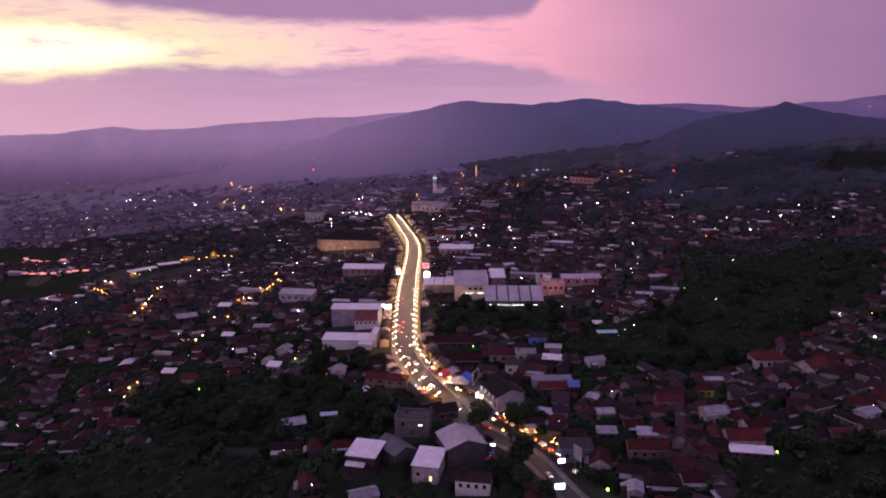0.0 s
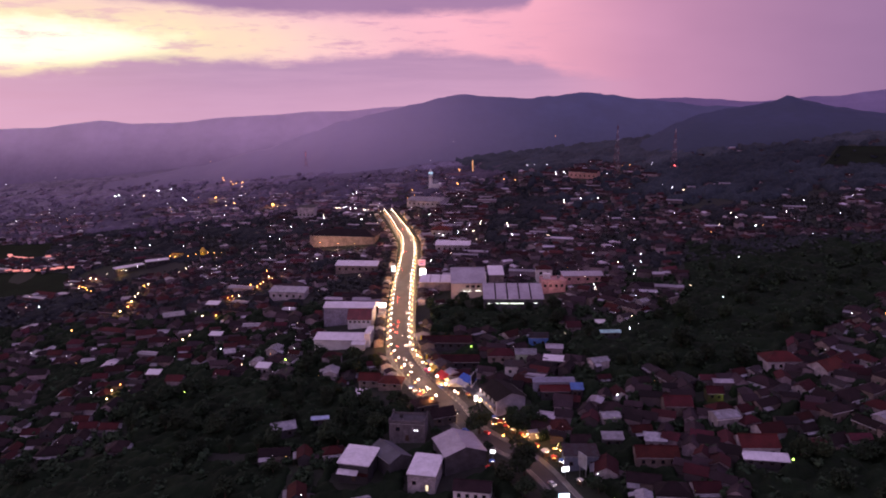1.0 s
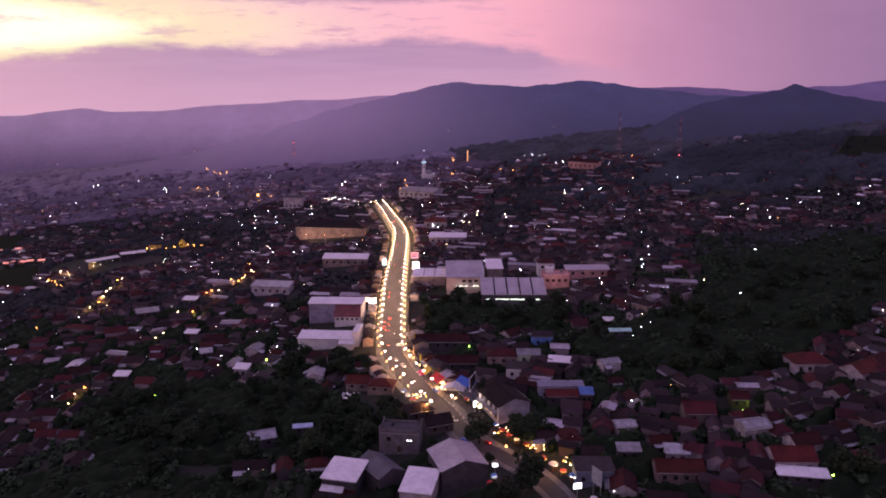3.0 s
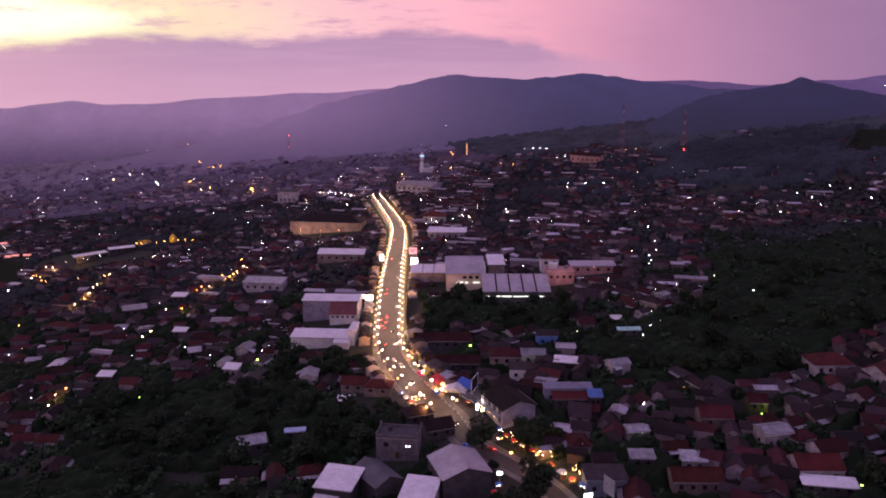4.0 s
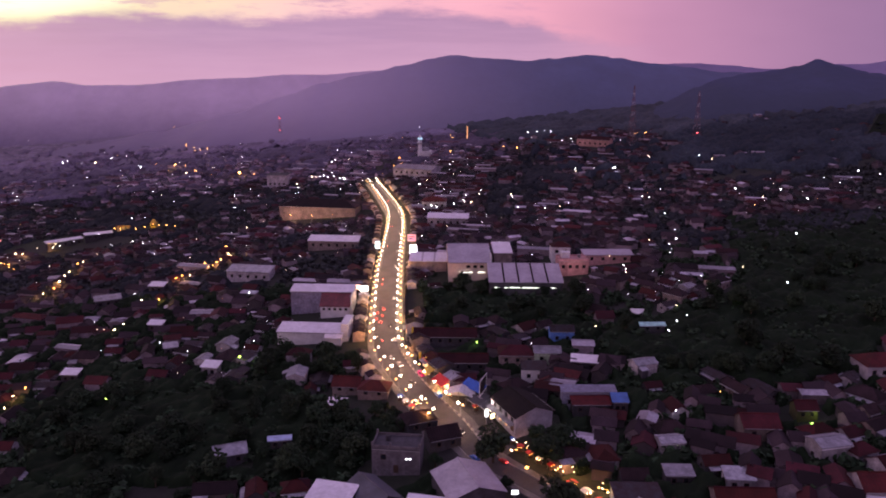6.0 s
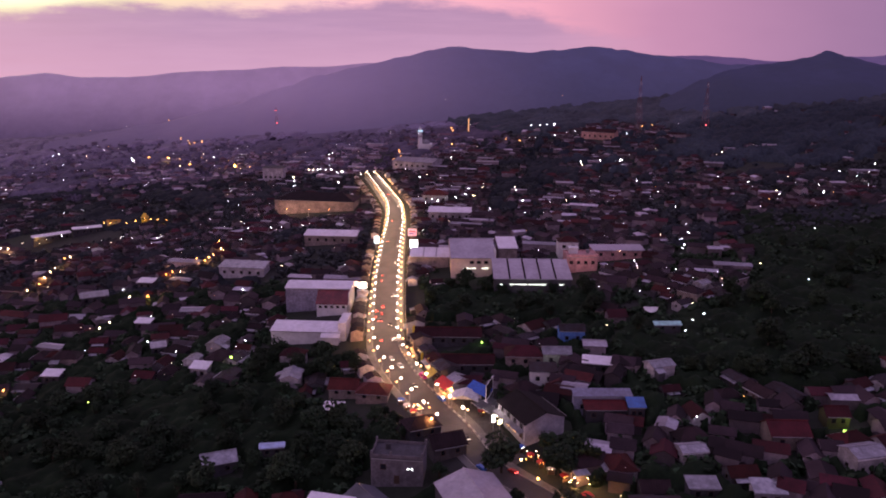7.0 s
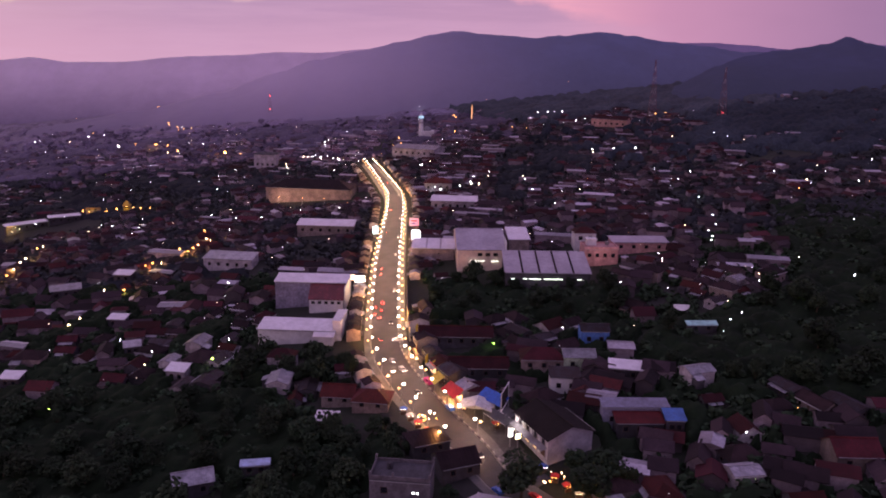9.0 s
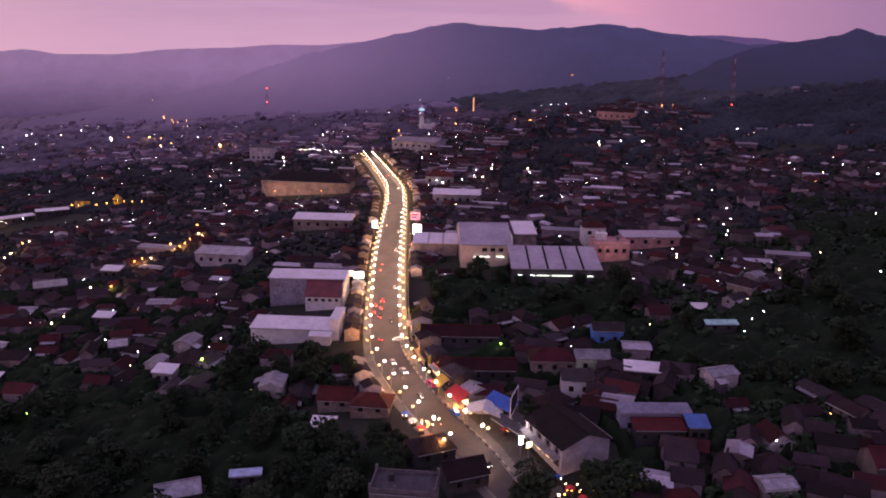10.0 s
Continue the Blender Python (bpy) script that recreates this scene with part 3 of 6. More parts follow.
KINDS = [
    ("gable", 12, 9, 3.2, 2.6, WHITE_WALL, TILE_RED, "white plastered house with a red tiled gable roof"),
    ("gable", 14, 8, 3.3, 2.2, CREAM_WALL, TILE_DARK, "cream house with a dark weathered tiled gable roof"),
    ("hip", 13, 10, 3.3, 3.0, GREY_WALL, TILE_DARK, "grey rendered house with a dark hipped tile roof"),
    ("hip", 12, 9, 3.4, 2.8, WHITE_WALL, TILE_RED, "white house with a red hipped tile roof"),
    ("gable", 11, 8, 5.8, 1.4, WHITE_WALL, ZINC, "two-storey white house with a low grey sheet roof"),
    ("gable", 15, 9, 3.4, 1.3, GREY_WALL, RUST, "grey shed with a rusted sheet roof"),
    ("gable", 10, 8, 3.0, 2.4, GREY_WALL, TILE_DARK, "small grey house with a dark tiled roof"),
    ("hip", 14, 11, 5.6, 3.0, CREAM_WALL, TILE_DARK, "two-storey cream house with a dark hipped roof"),
    ("gable", 12, 7, 3.1, 1.6, WHITE_WALL, RUST, "white house under a stained sheet roof"),
    ("gable", 10, 7, 3.0, 2.0, GREY_WALL, TILE_RED, "small house with a faded red tile roof"),
]
PROTOS = [house(*k, porch=i % 3 != 1) for i, k in enumerate(KINDS)]

# what stands apart and keeps its own plot: x, y, radius
TAKEN = [(a, b, 0.8 * c) for a, b, c in [(60, 415.5, 10), (57.5, 432, 8), (71, 424, 8), (83, 424, 8), (-48, 367, 17), (-36, 363, 10), (-48, 400, 18), (15, 425, 15), (31, 425, 9), (39, 405, 21), (24, 299, 14), (-13, 284, 12), (-30, 264, 12), (-5, 256, 11), (7, 264, 12), (10, 241, 9),
         (6, 315, 11), (-26, 323, 12), (-68, 543, 26), (-66, 535, 14), (-50, 535, 14), (-5, 615, 16), (-8, 669, 8), (120, 648, 14), (-215, 528, 22), (-238, 531, 14), (-190, 527, 14), (-63, 295, 8), (-49, 300, 5), (-2.8, 293.5, 6), (-8.8, 302.5, 6), (104, 290, 8), (-169, 549, 6), (-51, 352, 7)]]
TAKEN += [(a, b, 0.9 * c) for a, b, c in [(-22, 327, 5), (-32, 331, 4), (-34, 317, 6), (2, 360, 11), (8, 338, 8), (27, 340, 6), (44, 352, 4), (49, 330, 4), (37, 338, 4), (31, 327, 4), (45, 308, 8), (53, 302, 3), (45, 303, 5), (106, 254, 6), (106, 246, 6), (138, 310, 6), (152, 300, 6), (47, 258, 5), (-88, 446, 10), (-214, 528, 9), (-197, 535, 7), (-66, 543, 21), (-9, 618, 13), (120, 650, 12), (-106, 622, 6)]]
TAKEN += [(a, b, 0.9 * c) for a, b, c in [(8, 500, 10), (-52, 480, 12), (-3, 294, 4), (-9, 302, 4), (78, 351, 4), (-49, 300, 3), (-63, 296, 4), (-131, 440, 3), (-150, 428, 5), (-136, 357, 3), (-83, 352, 3), (-117, 395, 3), (-104, 372, 3), (74, 262, 3), (60, 266, 3), (72, 254, 6), (88, 284, 5), (104, 290, 3), (-169, 549, 3), (-187, 548, 3), (-51, 352, 4), (1, 535, 6)]]
# stretches of trees and fields: x0, x1, y0, y1 as slanted boxes given by corner points
GROVE = [(-270, 601), (-238, 651), (-167, 626), (-119, 582), (-103, 521), (-128, 505), (-168, 529), (-247, 563)]     # many trees and few houses
WOODS = [[(48, 335), (70, 322), (132, 314), (219, 368), (261, 446), (145, 464), (120, 381), (61, 354)], [(72, 324), (88, 315), (108, 313), (132, 314), (100, 326)], [(-6, 378), (20, 371), (59, 361), (64, 392), (20, 402), (-7, 412)],
         [(-142, 330), (-108, 340), (-52, 341), (-38, 322), (-34, 300), (-42, 280), (-122, 292)], [(-175, 200), (-60, 200), (-55, 272), (-127, 295), (-178, 281)], [(112, 252), (180, 246), (160, 200), (104, 205)],
         [(62, 180), (110, 180), (104, 215), (84, 222)], [(-41, 283), (-24, 281), (-22, 298), (-26, 316), (-38, 318)], [(-66, 343), (-36, 338), (-31, 356), (-38, 361), (-66, 366)]]
FOREST = [(96, 562), (125, 543), (157, 541), (180, 522), (236, 535), (420, 545), (480, 700), (217, 690), (150, 690), (66, 690), (72, 610)]
FIELDS = [[(-330, 560), (-262, 540), (-240, 494), (-310, 500)], [(-440, 660), (-310, 622), (-300, 580), (-420, 610)], [(292, 600), (345, 585), (370, 642), (338, 664)]]


def within(x, y, poly):
    inside = False
    for (a, b), (c, d) in zip(poly, poly[1:] + poly[:1]):
        if (b > y) != (d > y) and x < (c - a) * (y - b) / (d - b) + a:
            inside = not inside
    return inside


def free(x, y, r=0.0):
    if any((x - a) ** 2 + (y - b) ** 2 < (c + r) ** 2 for a, b, c in TAKEN):
        return False
    return not any(within(x, y, p) for p in WOODS + FIELDS)


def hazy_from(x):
    """Where houses and trees of the plain start to take haze-tinted colours."""
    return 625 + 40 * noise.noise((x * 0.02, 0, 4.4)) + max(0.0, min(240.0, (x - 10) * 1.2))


LOTS = []
y = 196.0
while y < 850:
    k = shrink(y)
    step = 9.6 * k
    reach = 0.62 * y + 40
    x = -reach - (60 if y > 500 else 0) + rng.uniform(0, step)
    while x < (reach if y < 745 else -0.45 * y + 230):
        px, py = x + rng.uniform(-0.22, 0.22) * step, y + rng.uniform(-0.22, 0.22) * step
        lean = noise.noise((px * 0.01, py * 0.01, 7.7))
        if free(px, py, 5 * k) and road_gap(px, py) > 8.5 + 6.5 * k and not (within(px, py, FOREST) and rng.random() < 0.95 - 0.5 * max(0.0, min(1.0, (190 - px) / 60))):
            park = noise.noise((px * 0.022, py * 0.014, 1.7)) + 0.5 * noise.noise((px * 0.06, py * 0.05, 8.1))
            keep = (((0.88 if px > 15 else 0.68) if py < 380 else 0.8) if park < (0.30 if py < 420 else 0.20) else 0.12) * (1.0 if py < 520 else 0.58) * (0.66 if px < -62 and py < 500 else 1.0)
            if within(px, py, FOREST):
                keep = 0.6
            elif within(px, py, GROVE):
                keep *= 0.3
            elif px > 35:
                keep *= 0.95 if py < 430 else 0.72 if py < 560 else 0.5 if py < 690 else 0.06
            if px <= 35 and py > 700:
                keep *= 0.55 if py < 745 else 0.2
            if rng.random() < keep:
                LOTS.append((px, py, k, 20 + 55 * lean + rng.choice((0, 90, 180, 270)) + rng.uniform(-6, 6)))
            else:
                LOTS.append((px, py, k, None))
        x += step
    y += step * 0.92

NEAR = sorted((l for l in LOTS if l[3] is not None), key=lambda l: (l[0] / 1.3) ** 2 + (l[1] - 200) ** 2)[:250]
near_set = set(NEAR)
first = {}
for px, py, k, turn in NEAR:
    i = rng.choices(range(10), (3, 4, 3, 2, 1.4, 2.5, 4, 1.6, 2, 3))[0]
    s = k * rng.uniform(0.58, 0.84)
    m = pose(px, py, ground(px, py) + 0.4, 0, 0, turn) @ Matrix.Diagonal((s, s, s * rng.uniform(0.9, 1.1), 1))
    if i in first:
        copy_thing(PROTOS[i], m)
    else:
        first[i] = (PROTOS[i], m)
for i, (ob, m) in first.items():
    ob.matrix_basis = m
for i, ob in enumerate(PROTOS):
    if i not in first:
        ob.matrix_basis = pose(-150 + 14 * i, 188, ground(-150 + 14 * i, 188))

# small dark houses and sheds that fill the gaps, wall to wall
INFILL = []
for x0, x1, y0, y1, share in ((28, 165, 222, 336, 0.62), (-5, 62, 322, 380, 0.55), (-290, -66, 290, 445, 0.14), (40, 135, 385, 470, 0.25)):
    y = y0
    while y < y1:
        x = x0 + rng.uniform(0, 5)
        while x < x1:
            px, py = x + rng.uniform(-1.2, 1.2), y + rng.uniform(-1.2, 1.2)
            if rng.random() < share and free(px, py, 2.6) and road_gap(px, py) > 12 and not any((px - a) ** 2 + (py - b) ** 2 < 36 * k * k for a, b, k, turn in LOTS if turn is not None) and noise.noise((px * 0.035, py * 0.03, 2.2)) > -0.14:
                INFILL.append((px, py))
            x += 5.4
        y += 5.0

# the rest of the town, too many to count
far_geo = {a + b: Geo() for a in ("mid", "far", "faint") for b in ("wall", "red", "dark", "zinc")}
for lot in LOTS:
    px, py, k, turn = lot
    if turn is None or lot in near_set:
        continue
    s = k * rng.uniform(0.62, 1.02)
    w, d, h, rise = rng.uniform(8, 14) * s, rng.uniform(6.5, 9.5) * s, rng.choice((2.8, 3.2, 3.4, 5.6)) * s, rng.uniform(1.2, 2.8) * s
    roof = rng.choices(("red", "dark", "zinc"), (3.6, 6.2, 1.0))[0]
    if rng.random() < (0.14 if road_gap(px, py) < 90 else 0.05):
        w, d, h, turn = rng.uniform(17, 30) * s, rng.uniform(7, 10) * s, 4.2 * s, -14 + rng.uniform(-6, 6)
        roof = rng.choices(("red", "dark", "zinc"), (3, 2, 4))[0]
    m = pose(px, py, ground(px, py) + 0.2, 0, 0, turn)
    gw, gr = Geo(), [Geo() for _ in range(4)]
    (hip if rng.random() < 0.35 and roof != "zinc" else gable)(gw, gr, -w / 2, w / 2, -d / 2, d / 2, h, rise if roof != "zinc" else rise * 0.45, 0.4 * s, 0.15)
    gw.moved(m)
    # far and faint zones take colours with more haze put in
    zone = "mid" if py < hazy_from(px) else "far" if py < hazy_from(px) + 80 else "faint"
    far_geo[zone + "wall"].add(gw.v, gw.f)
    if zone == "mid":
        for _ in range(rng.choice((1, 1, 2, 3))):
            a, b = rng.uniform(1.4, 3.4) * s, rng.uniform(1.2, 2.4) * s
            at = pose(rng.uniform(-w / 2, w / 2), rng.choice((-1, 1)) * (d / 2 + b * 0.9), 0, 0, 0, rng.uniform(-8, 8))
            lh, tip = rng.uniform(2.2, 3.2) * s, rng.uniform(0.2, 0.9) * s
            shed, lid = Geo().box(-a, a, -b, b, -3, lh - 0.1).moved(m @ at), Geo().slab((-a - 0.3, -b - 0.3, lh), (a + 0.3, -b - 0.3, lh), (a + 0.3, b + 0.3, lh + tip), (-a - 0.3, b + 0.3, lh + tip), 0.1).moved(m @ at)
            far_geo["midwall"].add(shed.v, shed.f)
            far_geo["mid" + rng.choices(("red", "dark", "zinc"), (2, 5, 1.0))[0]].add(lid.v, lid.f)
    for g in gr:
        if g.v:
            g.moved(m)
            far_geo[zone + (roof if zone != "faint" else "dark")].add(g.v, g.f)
for px, py in INFILL:
    w, d, h = rng.uniform(5.0, 8.5), rng.uniform(3.8, 6.0), rng.uniform(2.6, 3.5)
    m = pose(px, py, ground(px, py) + 0.2, 0, 0, -6 + 40 * noise.noise((px * 0.02, py * 0.02, 5.5)) + rng.choice((0, 0, 90)) + rng.uniform(-7, 7))
    roof = rng.choices(("red", "dark", "zinc"), (2.4, 6.5, 0.5))[0]
    gw, gr = Geo(), [Geo() for _ in range(4)]
    gable(gw, gr, -w / 2, w / 2, -d / 2, d / 2, h, rng.uniform(0.9, 1.9) if roof != "zinc" else 0.5, 0.5, 0.15)
    gw.moved(m)
    far_geo["midwall"].add(gw.v, gw.f)
    for g in gr:
        if g.v:
            g.moved(m)
            far_geo["mid" + roof].add(g.v, g.f)
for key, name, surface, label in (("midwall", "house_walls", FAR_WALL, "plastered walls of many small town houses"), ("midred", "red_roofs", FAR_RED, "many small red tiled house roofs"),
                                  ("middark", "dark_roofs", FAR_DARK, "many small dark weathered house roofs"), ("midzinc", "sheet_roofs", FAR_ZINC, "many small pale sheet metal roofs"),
                                  ("farwall", "far_house_walls", HAZE_WALL, "plastered walls of distant houses, tinted for evening haze"), ("farred", "far_red_roofs", HAZE_RED, "distant small red tiled roofs"),
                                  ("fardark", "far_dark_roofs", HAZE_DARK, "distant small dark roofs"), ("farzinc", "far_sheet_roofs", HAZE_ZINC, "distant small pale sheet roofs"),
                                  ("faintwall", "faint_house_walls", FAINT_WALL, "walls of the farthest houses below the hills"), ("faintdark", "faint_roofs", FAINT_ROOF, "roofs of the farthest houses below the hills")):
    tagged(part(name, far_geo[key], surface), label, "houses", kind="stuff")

# ---- buildings that stand out ----
def stand(ob, x, y, turn, lift=0.3):
    ob.matrix_basis = pose(x, y, ground(x, y) + lift, 0, 0, turn)
    return ob


def hall(name, label, category, wide, deep, wall, rise, wall_mat, roof_mat, kind="gable", windows=(), over=0.4, ribs=0, rib_mat=None):
    """A larger building with its ridge along x. windows: (x, z, width, height, lit material or None) on its front."""
    ob = thing(name, label, category)
    gw, gr = Geo(), [Geo() for _ in range(4)]
    x, y = wide / 2, deep / 2
    if kind == "shed":
        gw.add([(-x, -y, -5), (x, -y, -5), (x, y, -5), (-x, y, -5), (-x, -y, wall), (x, -y, wall), (x, y, wall + rise), (-x, y, wall + rise)],
               [(3, 2, 1, 0), (4, 5, 6, 7), (0, 1, 5, 4), (1, 2, 6, 5), (2, 3, 7, 6), (3, 0, 4, 7)])
        lo, hi = wall + 0.16 - rise * over / deep, wall + rise + 0.16 + rise * over / deep
        gr[0].slab((-x - over, -y - over, lo), (x + over, -y - over, lo), (x + over, y + over, hi), (-x - over, y + over, hi), 0.14)
    else:
        (gable if kind == "gable" else hip)(gw, gr, -x, x, -y, y, wall, rise, over)
    part("wall", gw, wall_mat, ob)
    for g in gr:
        if g.v:
            part("roof_plane", g, roof_mat, ob)
    for i in range(ribs):
        rx = -x + wide * (i + 1) / (ribs + 1)
        dz = 0.05
        if kind == "shed":
            part("roof_gutter", Geo().slab((rx - 0.35, -y - over, wall + 0.2 + dz), (rx + 0.35, -y - over, wall + 0.2 + dz), (rx + 0.35, y, wall + rise + 0.2 + dz), (rx - 0.35, y, wall + rise + 0.2 + dz), 0.12), rib_mat or DARK_WALL, ob)
    if kind == "gable":
        part("ridge_cap", Geo().tube([(-x - over, 0, wall + rise + 0.15), (x + over, 0, wall + rise + 0.15)], [0.2, 0.2], 6), roof_mat, ob)
    part("gutter", Geo().tube([(-x, -y - over - 0.05, wall - 0.15), (x, -y - over - 0.05, wall - 0.15)], [0.1, 0.1], 6), STEEL, ob)
    for wx, wz, ww, wh, lit in windows:
        opening(ob, wx, -y, wz, ww, wh, 0, "window" if wz > 0.3 else "door", lit)
    return ob


def row(n, wide, z, w, h, lit=None):
    return [(-wide / 2 + wide * (i + 0.5) / n, z, w, h, lit) for i in range(n)]


LILAC = material("pale_painted_sheet", (0.74, 0.71, 0.79), 0.5, 0.1, grain=0.7, patch=0.15, spread=0.15, ribs=0.6, bump=0.12)
PALE_HALL = material("white_painted_wall", (0.70, 0.68, 0.71), 0.8, grain=0.8, patch=0.2, spread=0.2)
GREY_SHEET = material("grey_sheet_roof", (0.40, 0.37, 0.44), 0.5, 0.2, grain=0.7, patch=0.12, spread=0.2, ribs=0.8, bump=0.15)
STRIP = lamp_material("lit_tube_lamps", (0.95, 1.0, 0.86), 4.0)

white = stand(hall("assembly_hall", "long white hall with a pale sheet roof beside the road", "hall", 25.5, 9, 4.0, 0.8, PALE_HALL, LILAC, "shed"), -49.1, 373.7, -5)
part("front_block", Geo().box(12.0, 14.8, -4.0, 7.5, -3, 7.2).box(11.8, 15.0, -4.2, 7.7, 7.2, 7.5), PALE_HALL, white, "tall white parapet wall towards the road")
part("annex_roof", Geo().slab((6, -7.6, 3.0), (13, -7.6, 3.0), (13, -4.6, 4.0), (6, -4.6, 4.0), 0.15), LILAC, white)
part("annex_wall", Geo().box(6.3, 12.6, -7.2, -4.72, -3, 2.9), PALE_HALL, white)
grey = stand(hall("warehouse", "tall grey hall with a pale roof and a dark red lean-to", "warehouse", 26, 8, 8.4, 0.8, material("lilac_grey_render", (0.27, 0.25, 0.34), 0.85, grain=1.2, patch=0.2), LILAC, "shed"), -48.2, 402.2, -3)
part("lean_to_wall", Geo().box(0.4, 12.5, -10.0, -4.02, -3, 3.9), PALE_HALL, grey, "white wall with small windows")
part("lean_to_roof", Geo().slab((0.0, -10.5, 3.9), (12.8, -10.5, 3.9), (12.8, -4.03, 8.0), (0.0, -4.03, 8.0), 0.2), material("dark_red_sheet", (0.16, 0.035, 0.045), 0.6, grain=1.0, patch=0.2), grey, "dark red sloping sheet roof")
for i in range(5):
    opening(grey, 1.8 + i * 2.3, -10.0, 2.3, 1.0, 0.8, 0)
part("end_panel", Geo().box(13.05, 13.4, -10.2, 4.2, -3, 8.6), PALE_HALL, grey)

big = stand(hall("market_hall", "large cream hall under a dull violet-grey sheet roof", "hall", 18.5, 34, 6.4, 4.4, material("warm_cream_wall", (0.66, 0.52, 0.44), 0.8, grain=0.8, patch=0.2, spread=0.2), GREY_SHEET, "gable", [(-0.6, 3.9, 1.6, 1.1, None), (2.4, 3.9, 1.6, 1.1, None), (5.4, 3.9, 1.6, 1.1, None)]), 14.8, 433.0, 0)
for x0, x1 in ((-4.5, -1.0), (-0.5, 1.2), (3.6, 6.6)):
    part("lit_canopy_strip", Geo().box(x0, x1, -17.6, -17.4, 1.9, 2.05), STRIP, big, "lit tube lamps under the canopy")
part("roof_fin", Geo().box(9.35, 9.6, -17.2, 8.0, 5.0, 9.4), PALE_HALL, big)
stand(hall("side_hall", "small hall with a bright pale sheet roof", "hall", 8, 14, 6.4, 1.8, CREAM_WALL, LILAC, "shed"), 30.6, 433.5, 0)
ware = stand(hall("warehouse", "wide low warehouse with a violet-grey sheet roof and dark gutters", "warehouse", 30.5, 17, 4.5, 3.6, GREY_WALL, GREY_SHEET, "shed", ribs=4, rib_mat=TILE_DARK), 37.4, 403.0, -2)
for x0, x1 in ((-13.2, -11.6), (-9.0, -7.6), (-6.8, -2.6), (-1.6, 5.2), (10.4, 12.2)):
    part("lit_loading_strip", Geo().box(x0, x1, -9.2, -9.0, 2.2, 2.36), STRIP, ware, "bright tube lamps under the eave")
stand(hall("shop_hall", "low hall with a bright pale sheet roof by the road", "hall", 17, 12, 4.4, 1.2, CREAM_WALL, LILAC, "shed", ribs=2, rib_mat=GREY_SHEET), -3.2, 437.0, -3)

AGED_WHITE = material("aged_white_wall", (0.40, 0.38, 0.44), 0.85, grain=1.0, patch=0.25, spread=0.3)
cream = hall("colonial_house", "two-storey cream corner building with a dark tiled roof", "house", 15.5, 12.4, 5.2, 2.3, AGED_WHITE, material("blackened_roof_tile", (0.013, 0.009, 0.010), 0.9, grain=2.0, patch=0.25, ribs=0.9, shine=0.22), "gable", (), 0.7)
for i in range(4):
    opening(cream, -5.6 + i * 3.7, 6.2, 3.0, 1.2, 1.5, 180)
    opening(cream, -5.6 + i * 3.7, 6.2, 0.2, 1.6, 2.2, 180, "door", SHOP_LIT if i in (1, 2) else None)
part("cornice", Geo().box(-7.9, 7.9, 6.22, 6.55, 4.6, 5.0), PALE_HALL, cream)
part("shop_awning", Geo().slab((7.7, 8.2, 2.6), (-7.7, 8.2, 2.6), (-7.7, 6.23, 3.0), (7.7, 6.23, 3.0), 0.1), ZINC, cream)
for i in range(5):
    part("pilaster", Geo().box(-7.75 + i * 3.72, -7.35 + i * 3.72, 6.22, 6.4, 0.0, 4.58), PALE_HALL, cream)
stand(cream, 23.9, 302.8, 112)
block = hall("concrete_building", "unfinished grey concrete building with a flat roof and parapet", "building", 13.5, 8, 7.0, 0.2, DARK_WALL, GREY_WALL, "shed", [(3.0, 4.2, 0.5, 0.5, SIGN_LIT), (4.0, 4.2, 0.5, 0.5, SIGN_LIT), (-3.5, 4.0, 1.4, 1.4, None), (0, 0.2, 1.2, 2.1, None)], 0.05)
part("parapet", Geo().box(-6.75, 6.75, -4.0, -3.75, 7.2, 8.1).box(-6.75, 6.75, 3.75, 4.0, 7.2, 8.1).box(-6.75, -6.5, -3.75, 3.75, 7.2, 8.1).box(6.5, 6.75, -3.75, 3.75, 7.2, 8.1), DARK_WALL, block)
for px, py in ((-6.6, -3.8), (6.6, -3.8), (-6.6, 3.8), (6.6, 3.8), (-1.5, -3.8)):
    part("column_stub", Geo().box(px - 0.25, px + 0.25, py - 0.25, py + 0.25, 7.2, 9.0), DARK_WALL, block)
stand(block, -13, 285.5, -8)
part("roof_tank", Geo().tube([(-3, 1, 7.25), (-3, 1, 8.8)], [0.7, 0.7], 12), GREY_WALL, block)

house_a = hall("sheet_roof_house", "two-storey house with a large pale sheet roof", "house", 11, 11.5, 6.4, 1.0, GREY_WALL, LILAC, "shed", [(-3.2, 2.0, 1.6, 1.6, WINDOW_LIT), (0, 0.2, 1.0, 2.1, None), (3.4, 2.0, 1.4, 1.4, None)], 0.5)
part("porch_roof", Geo().slab((-5.5, -8.2, 3.4), (2.0, -8.2, 3.4), (2.0, -5.77, 4.2), (-5.5, -5.77, 4.2), 0.12), LILAC, house_a)
part("balcony", Geo().box(-2.5, 5.5, -7.2, -5.77, 2.9, 3.3), TILE_RED, house_a)
stand(house_a, -30, 265, -14.7)
stand(hall("sheet_roof_house", "tall house with a smooth pale sheet roof", "house", 9.5, 12.5, 5.8, 1.2, WHITE_WALL, LILAC, "shed", [(-2.5, 2.0, 1.2, 1.2, None), (2.0, 0.2, 1.0, 2.1, WINDOW_LIT)]), -6.2, 256.0, -13)
stand(hall("metal_hall", "broad dark-walled metal hall with a dull violet sheet roof", "hall", 15.0, 15.0, 5.6, 2.6, GREY_WALL, GREY_SHEET), 5.6, 267.6, 107)
stand(hall("white_house", "white two-gabled house with dark windows", "house", 12, 7, 4.6, 2.0, PALE_HALL, TILE_DARK, "gable", row(4, 11, 2.2, 1.0, 1.3)), 9.5, 244, -10)
